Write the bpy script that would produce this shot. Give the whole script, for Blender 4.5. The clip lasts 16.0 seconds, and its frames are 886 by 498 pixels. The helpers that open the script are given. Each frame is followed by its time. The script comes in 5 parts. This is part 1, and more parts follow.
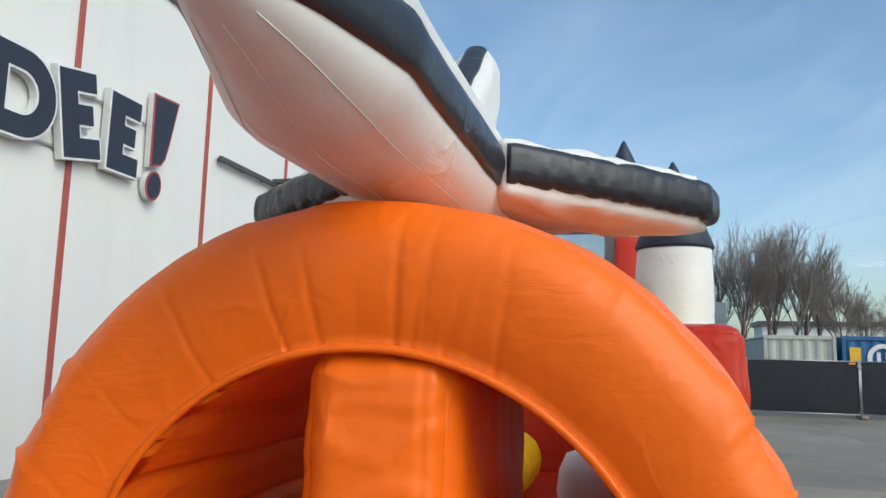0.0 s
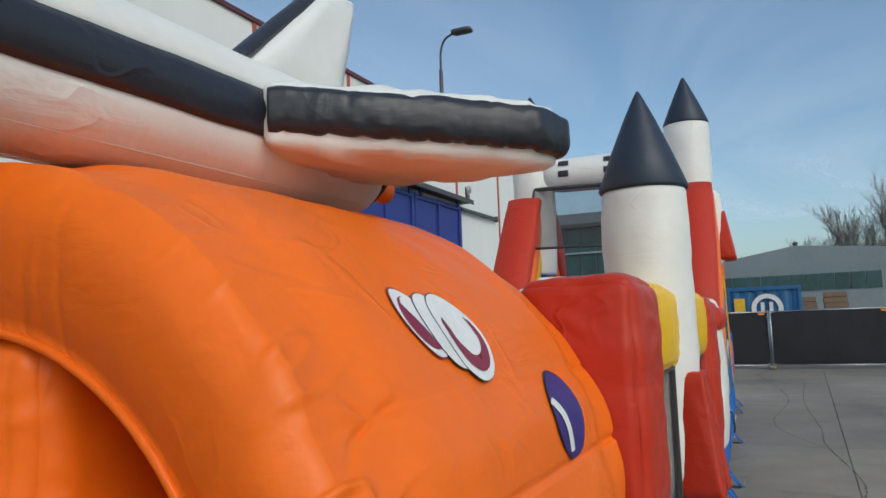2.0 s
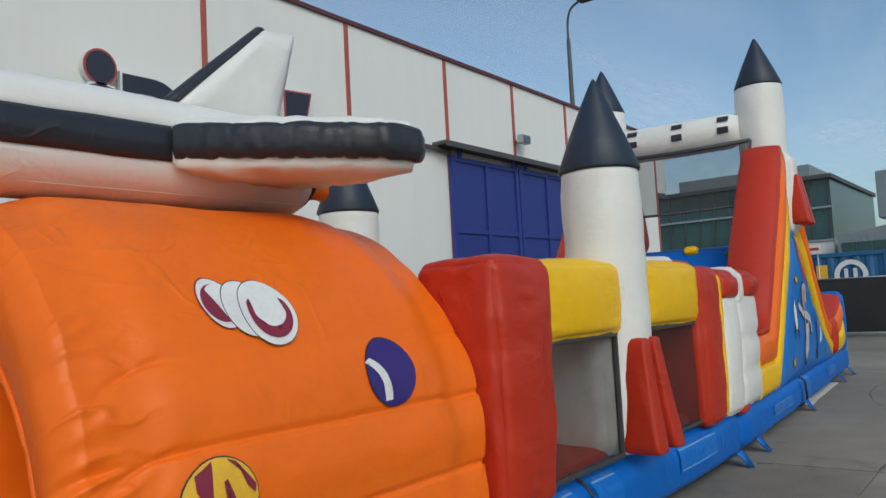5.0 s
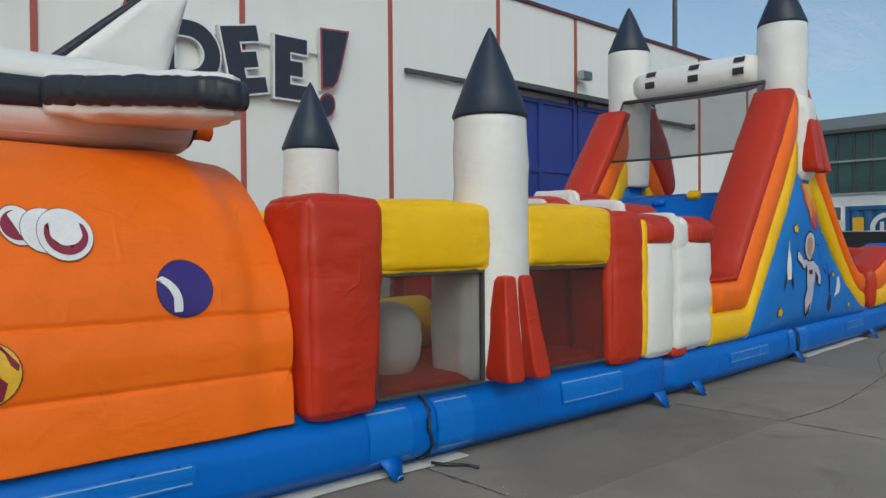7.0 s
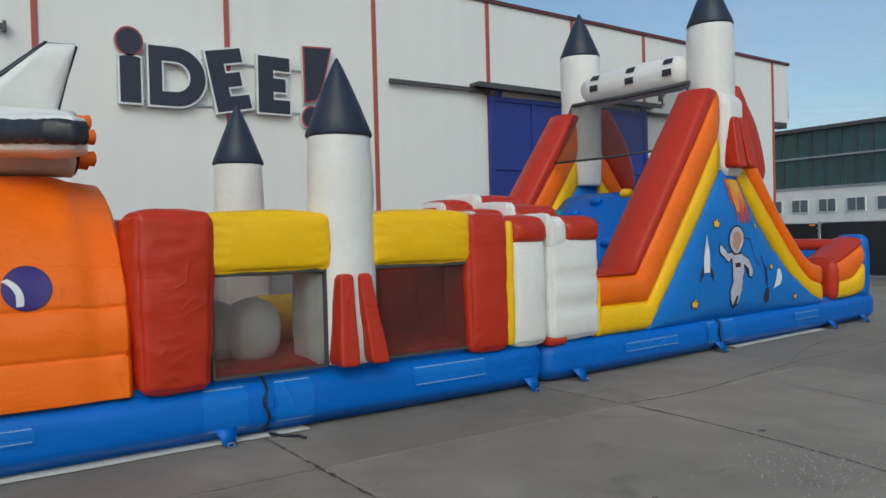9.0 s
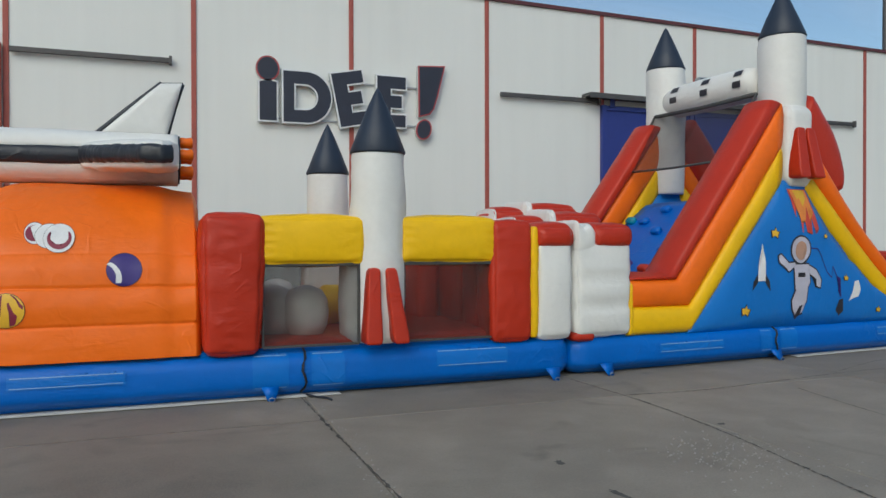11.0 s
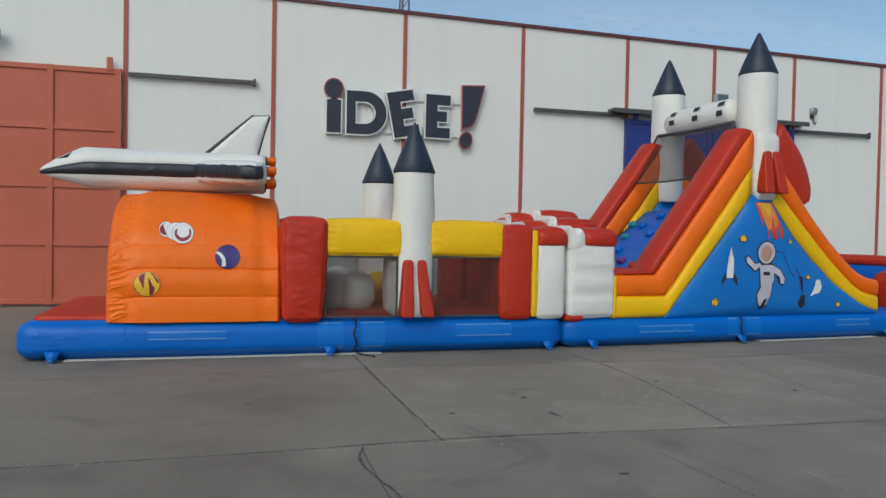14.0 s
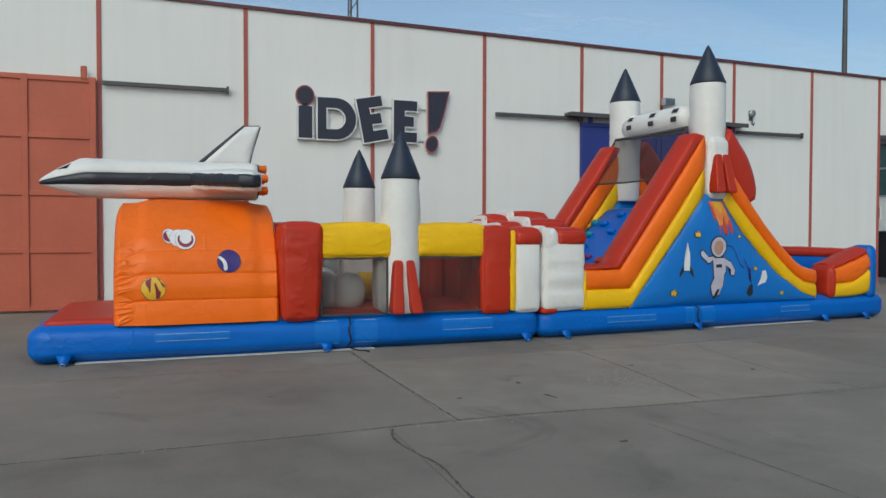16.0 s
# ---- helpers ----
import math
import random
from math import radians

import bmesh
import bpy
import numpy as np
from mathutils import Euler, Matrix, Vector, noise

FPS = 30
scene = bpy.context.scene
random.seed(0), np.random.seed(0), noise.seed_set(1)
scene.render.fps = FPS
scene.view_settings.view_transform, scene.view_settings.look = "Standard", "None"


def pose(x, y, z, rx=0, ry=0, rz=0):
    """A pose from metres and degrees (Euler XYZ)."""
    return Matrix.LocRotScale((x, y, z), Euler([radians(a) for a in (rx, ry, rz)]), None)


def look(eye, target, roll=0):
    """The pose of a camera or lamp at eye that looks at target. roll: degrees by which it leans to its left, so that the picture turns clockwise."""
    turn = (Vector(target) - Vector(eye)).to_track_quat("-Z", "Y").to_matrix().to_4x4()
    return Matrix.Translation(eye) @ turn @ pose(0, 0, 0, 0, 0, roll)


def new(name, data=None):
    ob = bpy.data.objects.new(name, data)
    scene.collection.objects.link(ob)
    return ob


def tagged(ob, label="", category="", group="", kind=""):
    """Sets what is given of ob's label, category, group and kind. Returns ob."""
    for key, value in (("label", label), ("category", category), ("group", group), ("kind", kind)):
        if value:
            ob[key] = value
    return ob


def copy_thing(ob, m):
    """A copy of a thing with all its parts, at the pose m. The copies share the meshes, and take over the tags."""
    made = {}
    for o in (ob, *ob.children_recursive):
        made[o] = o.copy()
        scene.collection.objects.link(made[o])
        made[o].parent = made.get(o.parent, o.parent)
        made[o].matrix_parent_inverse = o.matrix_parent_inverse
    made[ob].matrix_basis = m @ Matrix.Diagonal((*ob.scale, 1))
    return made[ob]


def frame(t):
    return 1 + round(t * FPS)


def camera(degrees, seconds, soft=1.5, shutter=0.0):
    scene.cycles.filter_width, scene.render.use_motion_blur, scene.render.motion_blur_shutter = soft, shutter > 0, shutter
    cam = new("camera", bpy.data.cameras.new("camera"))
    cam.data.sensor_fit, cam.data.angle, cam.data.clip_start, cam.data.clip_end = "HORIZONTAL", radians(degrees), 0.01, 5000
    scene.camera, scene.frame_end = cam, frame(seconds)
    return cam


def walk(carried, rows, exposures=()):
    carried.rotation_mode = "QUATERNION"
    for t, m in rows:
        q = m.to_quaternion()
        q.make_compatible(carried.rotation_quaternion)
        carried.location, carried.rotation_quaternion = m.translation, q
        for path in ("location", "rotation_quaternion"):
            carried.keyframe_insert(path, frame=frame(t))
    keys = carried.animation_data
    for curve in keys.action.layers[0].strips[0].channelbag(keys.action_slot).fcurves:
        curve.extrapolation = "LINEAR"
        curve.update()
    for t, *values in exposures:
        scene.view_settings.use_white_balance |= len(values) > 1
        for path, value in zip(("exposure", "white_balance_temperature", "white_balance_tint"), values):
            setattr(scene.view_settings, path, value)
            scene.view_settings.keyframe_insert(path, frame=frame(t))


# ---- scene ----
cam = camera(60.8, 16.0)
PATH = [
    (0, (-0.331, 0.494, 1.634), (1.591, 0.976, 1.908), 1.4),
    (0.5, (-0.121, 0.114, 1.614), (1.775, 0.693, 1.878), 0.6),
    (1, (0.153, -0.196, 1.602), (2.027, 0.459, 1.849), -1.4),
    (1.5, (0.351, -0.52, 1.593), (2.187, 0.256, 1.754), -0.7),
    (2, (0.54, -0.754, 1.613), (2.337, 0.1, 1.815), -2.0),
    (2.5, (0.497, -1.059, 1.641), (2.255, -0.119, 1.8), 0.2),
    (3, (0.383, -1.266, 1.665), (2.101, -0.257, 1.845), 0.2),
    (5.3, (0.778, -2.513, 1.571), (2.315, -1.237, 1.678), -3.6),
    (5.5, (0.86, -2.67, 1.571), (2.378, -1.368, 1.561), -2.3),
    (6, (1.131, -3.03, 1.538), (2.583, -1.656, 1.578), 1.2),
    (6.5, (1.313, -3.537, 1.531), (2.677, -2.076, 1.586), -1.7),
    (7, (1.552, -3.928, 1.539), (2.873, -2.426, 1.514), -0.4),
    (7.5, (1.848, -4.345, 1.546), (3.093, -2.779, 1.557), -1.3),
    (8, (2.114, -4.835, 1.557), (3.305, -3.229, 1.475), -0.8),
    (8.5, (2.41, -5.275, 1.592), (3.553, -3.633, 1.595), -0.5),
    (9, (2.637, -5.812, 1.563), (3.765, -4.16, 1.531), -1.5),
    (9.5, (2.873, -6.234, 1.537), (3.866, -4.497, 1.524), -0.3),
    (9.7, (2.96, -6.366, 1.545), (3.839, -4.569, 1.547), -0.9),
    (11.8, (3.736, -8.368, 1.526), (4.381, -6.476, 1.482), 0.8),
    (12, (3.747, -8.582, 1.531), (4.367, -6.681, 1.473), 1.4),
    (12.5, (3.769, -9.097, 1.678), (4.289, -7.167, 1.615), 1.7),
    (13, (3.66, -9.476, 1.685), (4.114, -7.528, 1.639), -0.4),
    (13.5, (3.499, -9.805, 1.667), (3.925, -7.853, 1.597), 1.7),
    (14, (3.259, -9.987, 1.661), (3.794, -8.06, 1.615), 1.1),
    (14.5, (3.107, -10.172, 1.72), (3.646, -8.249, 1.623), 1.4),
    (15, (2.9, -10.32, 1.677), (3.501, -8.414, 1.599), 1.2),
    (15.5, (2.668, -10.433, 1.709), (3.357, -8.556, 1.675), 2.8),
    (16, (2.446, -10.531, 1.715), (3.125, -8.651, 1.664), 0.1),
]
EXPOSURES = [(0, 0.54, 6200, 0), (1, 0.35, 6200, 0), (2, 0.13, 6200, 0), (3, 0.0, 6200, 0), (5.3, 0.0, 6200, 0), (16, 0.0, 6200, 0)]
walk(cam, [(t, look(eye, target, roll)) for t, eye, target, roll in PATH], EXPOSURES)

# ---- sky, sun and exposure ----
SUN_AZ, SUN_EL = radians(215), radians(38)
world = bpy.data.worlds.new("sky")
scene.world = world
world.use_nodes = True
wn = world.node_tree
sky = wn.nodes.new("ShaderNodeTexSky")
sky.sky_type, sky.sun_disc = "NISHITA", False
sky.sun_elevation, sky.sun_rotation = SUN_EL, SUN_AZ
sky.air_density, sky.dust_density, sky.ozone_density = 1.0, 2.2, 1.6
wn.links.new(sky.outputs[0], wn.nodes["Background"].inputs[0])
wn.nodes["Background"].inputs[1].default_value = 0.13
sun = new("sun", bpy.data.lights.new("sun", "SUN"))
sun.data.energy, sun.data.angle, sun.data.color = 0.9, radians(40), (1.0, 0.95, 0.88)
sun.matrix_world = look((0, 0, 60), (-60 * math.sin(SUN_AZ) / math.tan(SUN_EL), -60 * math.cos(SUN_AZ) / math.tan(SUN_EL), 0))

# ---- materials ----
def nodes(name):
    m = bpy.data.materials.new(name)
    m.use_nodes = True
    t = m.node_tree
    return m, t, t.nodes["Principled BSDF"]


def add(t, kind, **given):
    n = t.nodes.new(kind)
    for k, v in given.items():
        n.inputs[k.replace("_", " ")].default_value = v
    return n


def mathn(t, op, a, b=None):
    n = t.nodes.new("ShaderNodeMath")
    n.operation = op
    for i, v in enumerate((a, b)):
        if v is None:
            continue
        if isinstance(v, (int, float)):
            n.inputs[i].default_value = v
        else:
            t.links.new(v, n.inputs[i])
    return n.outputs[0]


def shades(t, fac, stops):
    r = t.nodes.new("ShaderNodeValToRGB")
    e = r.color_ramp.elements
    while len(e) < len(stops):
        e.new(0.5)
    for k, (p, c) in zip(e, stops):
        k.position, k.color = p, (*c, 1)
    t.links.new(fac, r.inputs[0])
    return r.outputs[0]


def scaled(c, k):
    return tuple(min(1, v * k) for v in c)


def noise_out(t, co, scale, detail=3.0, distortion=0.0, rough=0.55):
    n = add(t, "ShaderNodeTexNoise", Scale=scale, Detail=detail, Distortion=distortion, Roughness=rough)
    t.links.new(co, n.inputs["Vector"])
    return n.outputs["Fac"]


def bumped(t, p, height, strength, distance):
    b = t.nodes.new("ShaderNodeBump")
    b.inputs["Strength"].default_value, b.inputs["Distance"].default_value = strength, distance
    t.links.new(height, b.inputs["Height"])
    t.links.new(b.outputs[0], p.inputs["Normal"])


def vinyl(name, colour, rough=0.42, crease=1.0, dirt=0.06, gloss=0.42):
    """PVC tarpaulin: soft sheen, pull creases, faint dirt."""
    m, t, p = nodes(name)
    co = t.nodes.new("ShaderNodeTexCoord").outputs["Object"]
    big = noise_out(t, co, 0.9, 4)
    fine = noise_out(t, co, 14, 4)
    mixv = mathn(t, "ADD", mathn(t, "MULTIPLY", big, 0.7), mathn(t, "MULTIPLY", fine, 0.3))
    c = shades(t, mixv, [(0.25, scaled(colour, 1 - 2.2 * dirt)), (0.55, colour), (0.8, scaled(colour, 1 + dirt))])
    t.links.new(c, p.inputs["Base Color"])
    t.links.new(mathn(t, "ADD", mathn(t, "MULTIPLY", fine, 0.16), rough - 0.08), p.inputs["Roughness"])
    ridge = noise_out(t, co, 3.2, 1.5, 0.5)
    ridge = mathn(t, "ABSOLUTE", mathn(t, "SUBTRACT", ridge, 0.5))
    ridge = mathn(t, "MAXIMUM", mathn(t, "SUBTRACT", 1.0, mathn(t, "MULTIPLY", ridge, 22)), 0.0)
    mask = mathn(t, "MAXIMUM", mathn(t, "MULTIPLY", mathn(t, "SUBTRACT", noise_out(t, co, 1.7, 2), 0.48), 5), 0.0)
    mask = mathn(t, "MINIMUM", mask, 1.0)
    soft = noise_out(t, co, 6, 3, 0.4)
    mp = t.nodes.new("ShaderNodeMapping")
    mp.inputs["Scale"].default_value, mp.inputs["Rotation"].default_value = (3.0, 3.0, 11.0), (0.5, 0.4, 0.3)
    t.links.new(co, mp.inputs[0])
    pull = noise_out(t, mp.outputs[0], 1.6, 3, 0.6)
    pmask = mathn(t, "MINIMUM", mathn(t, "MAXIMUM", mathn(t, "MULTIPLY", mathn(t, "SUBTRACT", noise_out(t, co, 1.1, 2), 0.45), 4), 0.15), 1.0)
    weave = noise_out(t, co, 380, 1)
    h = mathn(t, "ADD", mathn(t, "MULTIPLY", mathn(t, "MULTIPLY", ridge, mask), 0.22 * crease), mathn(t, "MULTIPLY", soft, 0.36))
    h = mathn(t, "ADD", h, mathn(t, "MULTIPLY", mathn(t, "MULTIPLY", pull, pmask), 0.55 * crease))
    h = mathn(t, "ADD", h, mathn(t, "MULTIPLY", weave, 0.012))
    bumped(t, p, h, 0.55, 0.028)
    p.inputs["Specular IOR Level"].default_value = gloss
    return m


def plain(name, colour, rough=0.6, metal=0.0, var=0.12, scale=6.0, bump=0.25, distance=0.004):
    m, t, p = nodes(name)
    co = t.nodes.new("ShaderNodeTexCoord").outputs["Object"]
    a = noise_out(t, co, scale, 5)
    b = noise_out(t, co, scale * 9, 3)
    mixv = mathn(t, "ADD", mathn(t, "MULTIPLY", a, 0.65), mathn(t, "MULTIPLY", b, 0.35))
    t.links.new(shades(t, mixv, [(0.3, scaled(colour, 1 - var)), (0.7, scaled(colour, 1 + var))]), p.inputs["Base Color"])
    p.inputs["Roughness"].default_value, p.inputs["Metallic"].default_value = rough, metal
    bumped(t, p, mixv, bump, distance)
    return m


def wall_paint(name, colour):
    """Painted wall panels with run-off streaks and faint horizontal banding."""
    m, t, p = nodes(name)
    co = t.nodes.new("ShaderNodeTexCoord").outputs["Object"]
    mp = t.nodes.new("ShaderNodeMapping")
    mp.inputs["Scale"].default_value = (2.2, 2.2, 0.12)
    t.links.new(co, mp.inputs[0])
    streak = noise_out(t, mp.outputs[0], 1.6, 6)
    blot = noise_out(t, co, 0.35, 4)
    fine = noise_out(t, co, 25, 3)
    v = mathn(t, "ADD", mathn(t, "MULTIPLY", streak, 0.5), mathn(t, "MULTIPLY", blot, 0.5))
    c = shades(t, v, [(0.28, scaled(colour, 0.93)), (0.45, scaled(colour, 0.985)), (0.7, scaled(colour, 1.03))])
    t.links.new(c, p.inputs["Base Color"])
    p.inputs["Roughness"].default_value = 0.62
    bumped(t, p, fine, 0.2, 0.004)
    return m


def concrete(name, colour, per_piece=True):
    m, t, p = nodes(name)
    co = t.nodes.new("ShaderNodeTexCoord").outputs["Object"]
    geo = t.nodes.new("ShaderNodeNewGeometry").outputs["Position"]
    big = noise_out(t, geo, 0.32, 5, 0.6)
    mid = noise_out(t, geo, 2.1, 6, 0.3)
    grit = noise_out(t, geo, 60, 4)
    stain = noise_out(t, geo, 0.8, 3, 1.5)
    v = mathn(t, "ADD", mathn(t, "MULTIPLY", big, 0.5), mathn(t, "MULTIPLY", mid, 0.3))
    v = mathn(t, "ADD", v, mathn(t, "MULTIPLY", grit, 0.2))
    if per_piece:
        rnd = t.nodes.new("ShaderNodeObjectInfo").outputs["Random"]
        v = mathn(t, "ADD", v, mathn(t, "MULTIPLY", mathn(t, "SUBTRACT", rnd, 0.5), 0.10))
    c = shades(t, v, [(0.32, scaled(colour, 0.58)), (0.46, scaled(colour, 0.96)), (0.53, scaled(colour, 1.08)), (0.68, scaled(colour, 1.5))])
    spot = mathn(t, "MINIMUM", mathn(t, "MAXIMUM", mathn(t, "MULTIPLY", mathn(t, "SUBTRACT", stain, 0.60), 7), 0.0), 1.0)
    mx = t.nodes.new("ShaderNodeMix")
    mx.data_type = "RGBA"
    t.links.new(mathn(t, "MULTIPLY", spot, 0.45), mx.inputs[0])
    t.links.new(c, mx.inputs[6])
    mx.inputs[7].default_value = (*scaled(colour, 0.5), 1)
    t.links.new(mx.outputs[2], p.inputs["Base Color"])
    t.links.new(mathn(t, "ADD", mathn(t, "MULTIPLY", mid, 0.3), 0.6), p.inputs["Roughness"])
    h = mathn(t, "ADD", mathn(t, "MULTIPLY", grit, 0.6), mid)
    bumped(t, p, h, 0.6, 0.009)
    return m


def netting(name, see):
    """Knotless mesh fabric, partly open."""
    m, t, p = nodes(name)
    co = t.nodes.new("ShaderNodeTexCoord").outputs["Object"]
    n = noise_out(t, co, 5, 3)
    tr = t.nodes.new("ShaderNodeBsdfTransparent")
    mx = t.nodes.new("ShaderNodeMixShader")
    p.inputs["Base Color"].default_value = (0.022, 0.02, 0.02, 1)
    p.inputs["Roughness"].default_value = 0.8
    t.links.new(mathn(t, "ADD", mathn(t, "MULTIPLY", n, 0.14), 1 - see - 0.07), mx.inputs[0])
    t.links.new(tr.outputs[0], mx.inputs[1])
    t.links.new(p.outputs[0], mx.inputs[2])
    t.links.new(mx.outputs[0], t.nodes["Material Output"].inputs[0])
    return m


ORANGE = vinyl("orange_vinyl", (0.88, 0.158, 0.007), rough=0.40, crease=1.0, gloss=0.3)
RED = vinyl("red_vinyl", (0.455, 0.028, 0.009), crease=1.2, gloss=0.34)
YELLOW = vinyl("yellow_vinyl", (0.85, 0.50, 0.004), gloss=0.32)
BLUE = vinyl("blue_vinyl", (0.002, 0.124, 0.52), crease=1.3, gloss=0.34)
DEEPBLUE = vinyl("panel_blue_vinyl", (0.012, 0.17, 0.56), crease=0.5)
WHITE = vinyl("white_vinyl", (0.74, 0.73, 0.70), dirt=0.05)
BLACK = vinyl("black_vinyl", (0.022, 0.025, 0.034), rough=0.36)
NAVY = vinyl("navy_vinyl", (0.020, 0.030, 0.052), rough=0.45, crease=0.3)
PATCH = vinyl("patch_vinyl", (0.005, 0.148, 0.55), rough=0.33, crease=2.2)
GREEN = vinyl("green_vinyl", (0.03, 0.20, 0.05))
MAUVE = vinyl("mauve_vinyl", (0.13, 0.04, 0.22))
TEAL = vinyl("teal_vinyl", (0.01, 0.22, 0.32))
PATCH_LINE = plain("pale_blue_weld", (0.20, 0.36, 0.62), 0.5)
SHEET = plain("off_white_sheet", (0.42, 0.41, 0.39), 0.7)
PRINT_WHITE = plain("print_white", (0.72, 0.71, 0.70), 0.45)
PRINT_SUIT = plain("print_suit", (0.50, 0.48, 0.56), 0.45)
PRINT_MAROON = plain("print_maroon", (0.22, 0.018, 0.045), 0.45)
PRINT_PURPLE = plain("print_purple", (0.035, 0.018, 0.17), 0.45)
PRINT_VISOR = plain("print_visor", (0.46, 0.27, 0.19), 0.45)
PRINT_GOLD = plain("print_gold", (0.78, 0.45, 0.03), 0.45)
PRINT_FLAME = plain("print_flame", (0.80, 0.26, 0.05), 0.45)
PRINT_FLAME_RED = plain("print_flame_red", (0.62, 0.07, 0.05), 0.45)
PRINT_INK = plain("print_ink", (0.025, 0.022, 0.03), 0.45)
SEAM_GREY = plain("seam_tape", (0.05, 0.05, 0.05), 0.6)
NET = netting("net_mesh", 0.66)
NET_THIN = netting("net_mesh_thin", 0.50)
WALL = wall_paint("white_wall_paint", (0.74, 0.745, 0.72))
SEAM_RED = plain("red_joint_cover", (0.36, 0.085, 0.065), 0.6)
TRIM_DARK = plain("dark_red_trim", (0.10, 0.025, 0.03), 0.5)
DOOR_RED = plain("orange_red_door_paint", (0.46, 0.105, 0.055), 0.5, var=0.10, scale=1.2)
DOOR_BLUE = plain("blue_door_paint", (0.020, 0.036, 0.22), 0.45, var=0.10, scale=1.2)
STEEL = plain("galvanised_steel", (0.42, 0.43, 0.44), 0.42, 0.9)
STEEL_DARK = plain("dark_steel", (0.085, 0.08, 0.08), 0.5, 0.3)
SIGN_DARK = plain("sign_navy", (0.022, 0.026, 0.045), 0.5)
SIGN_SIDE = plain("sign_pale_side", (0.60, 0.61, 0.60), 0.55)
SIGN_RIM = plain("sign_white_rim", (0.72, 0.73, 0.74), 0.5)
SIGN_RED = plain("sign_red_rim", (0.38, 0.06, 0.065), 0.5)
SLAB = concrete("concrete_slab", (0.206, 0.181, 0.147))
YARD = concrete("yard_concrete", (0.165, 0.155, 0.136), False)
JOINT = plain("joint_dirt", (0.075, 0.068, 0.058), 0.95, scale=20)
SPOT = plain("dark_spot", (0.085, 0.08, 0.072), 0.9, scale=20)
GRIT = plain("pale_grit", (0.34, 0.32, 0.29), 0.9, scale=20)
TARP = plain("black_fence_tarp", (0.012, 0.013, 0.018), 0.75, var=0.3, scale=1.5)
CONT_BLUE = plain("container_blue", (0.022, 0.115, 0.27), 0.5, scale=2)
CONT_PALE = plain("container_pale", (0.44, 0.45, 0.40), 0.6, scale=2)
CONT_GREY = plain("container_grey", (0.24, 0.27, 0.29), 0.6, scale=2)
BARK = plain("bark", (0.10, 0.085, 0.075), 0.9, scale=4)
TWIG = plain("twigs", (0.24, 0.205, 0.185), 0.9, scale=4)
GREY_CLAD = plain("grey_cladding", (0.20, 0.23, 0.25), 0.6, scale=0.5)
GREEN_GLASS = plain("green_glazing", (0.035, 0.075, 0.075), 0.25, scale=0.4, var=0.3)
PALE_RENDER = plain("pale_render", (0.62, 0.62, 0.61), 0.8, scale=0.4)
PANE = plain("dark_pane", (0.10, 0.12, 0.14), 0.12, scale=0.6)
TIMBER = plain("old_timber", (0.20, 0.13, 0.085), 0.8, scale=3)

# ---- building helpers ----
from mathutils.bvhtree import BVHTree


def thing(name, label, category, m=None, group="", kind=""):
    e = new(name)
    e.empty_display_size = 0.2
    if m is not None:
        e.matrix_basis = m
    return tagged(e, label, category, group, kind)


def part(name, bm, material, parent=None, label="", smooth=True):
    me = bpy.data.meshes.new(name)
    bmesh.ops.recalc_face_normals(bm, faces=bm.faces)
    bm.to_mesh(me)
    bm.free()
    me.materials.append(material)
    me.polygons.foreach_set("use_smooth", [smooth] * len(me.polygons))
    ob = new(name, me)
    ob.parent = parent
    if label:
        ob["label"] = label
    return ob


def box(lo, hi, bevel=0.0, bm=None):
    bm = bm or bmesh.new()
    made = bmesh.ops.create_cube(bm, size=1.0)["verts"]
    for v in made:
        v.co = Vector([l + (c + 0.5) * (h - l) for c, l, h in zip(v.co, lo, hi)])
    if bevel:
        es = {e for v in made for e in v.link_edges}
        bmesh.ops.bevel(bm, geom=list(es), offset=bevel, segments=2, affect="EDGES", profile=0.6)
    return bm


def pillow(lo, hi, r=0.1, bulge=0.04, cuts=11, wrinkle=0.006, seams=(), deform=None):
    """An air-filled block: rounded edges, bulging faces, shallow quilting seams at the heights given."""
    bm = bmesh.new()
    bmesh.ops.create_cube(bm, size=2.0)
    bmesh.ops.subdivide_edges(bm, edges=bm.edges, cuts=cuts, use_grid_fill=True)
    lo, hi = Vector(lo), Vector(hi)
    mid, half = (lo + hi) / 2, (hi - lo) / 2
    r = min(r, min(half) * 0.98)
    for v in bm.verts:
        c = v.co.copy()
        s = Vector([math.copysign(1 - (1 - abs(k)) ** 1.5, k) for k in c])
        p = Vector([a * h for a, h in zip(s, half)])
        q = Vector([max(-h + r, min(h - r, a)) for a, h in zip(p, half)])
        d = p - q
        if d.length > 1e-6:
            p = q + d.normalized() * r
        for ax in range(3):
            if abs(abs(c[ax]) - 1) < 1e-4:
                o = [i for i in range(3) if i != ax]
                k = (1 - s[o[0]] ** 2) * (1 - s[o[1]] ** 2)
                z = mid.z + p.z
                for h in seams:
                    k *= 1 - 0.55 * math.exp(-((z - h) / 0.035) ** 2) if ax != 2 else 1
                p[ax] += math.copysign(bulge * k ** 0.6, c[ax])
                for h in seams:
                    if ax != 2:
                        p[ax] -= math.copysign(0.018 * math.exp(-((z - h) / 0.02) ** 2), c[ax])
        v.co = mid + p
    bm.normal_update()
    if wrinkle:
        for v in bm.verts:
            n = noise.noise(v.co * 4.1) + 0.6 * noise.noise(v.co * 9.3)
            v.co += v.normal * wrinkle * n
    if deform:
        for v in bm.verts:
            v.co = deform(v.co.copy())
    return bm


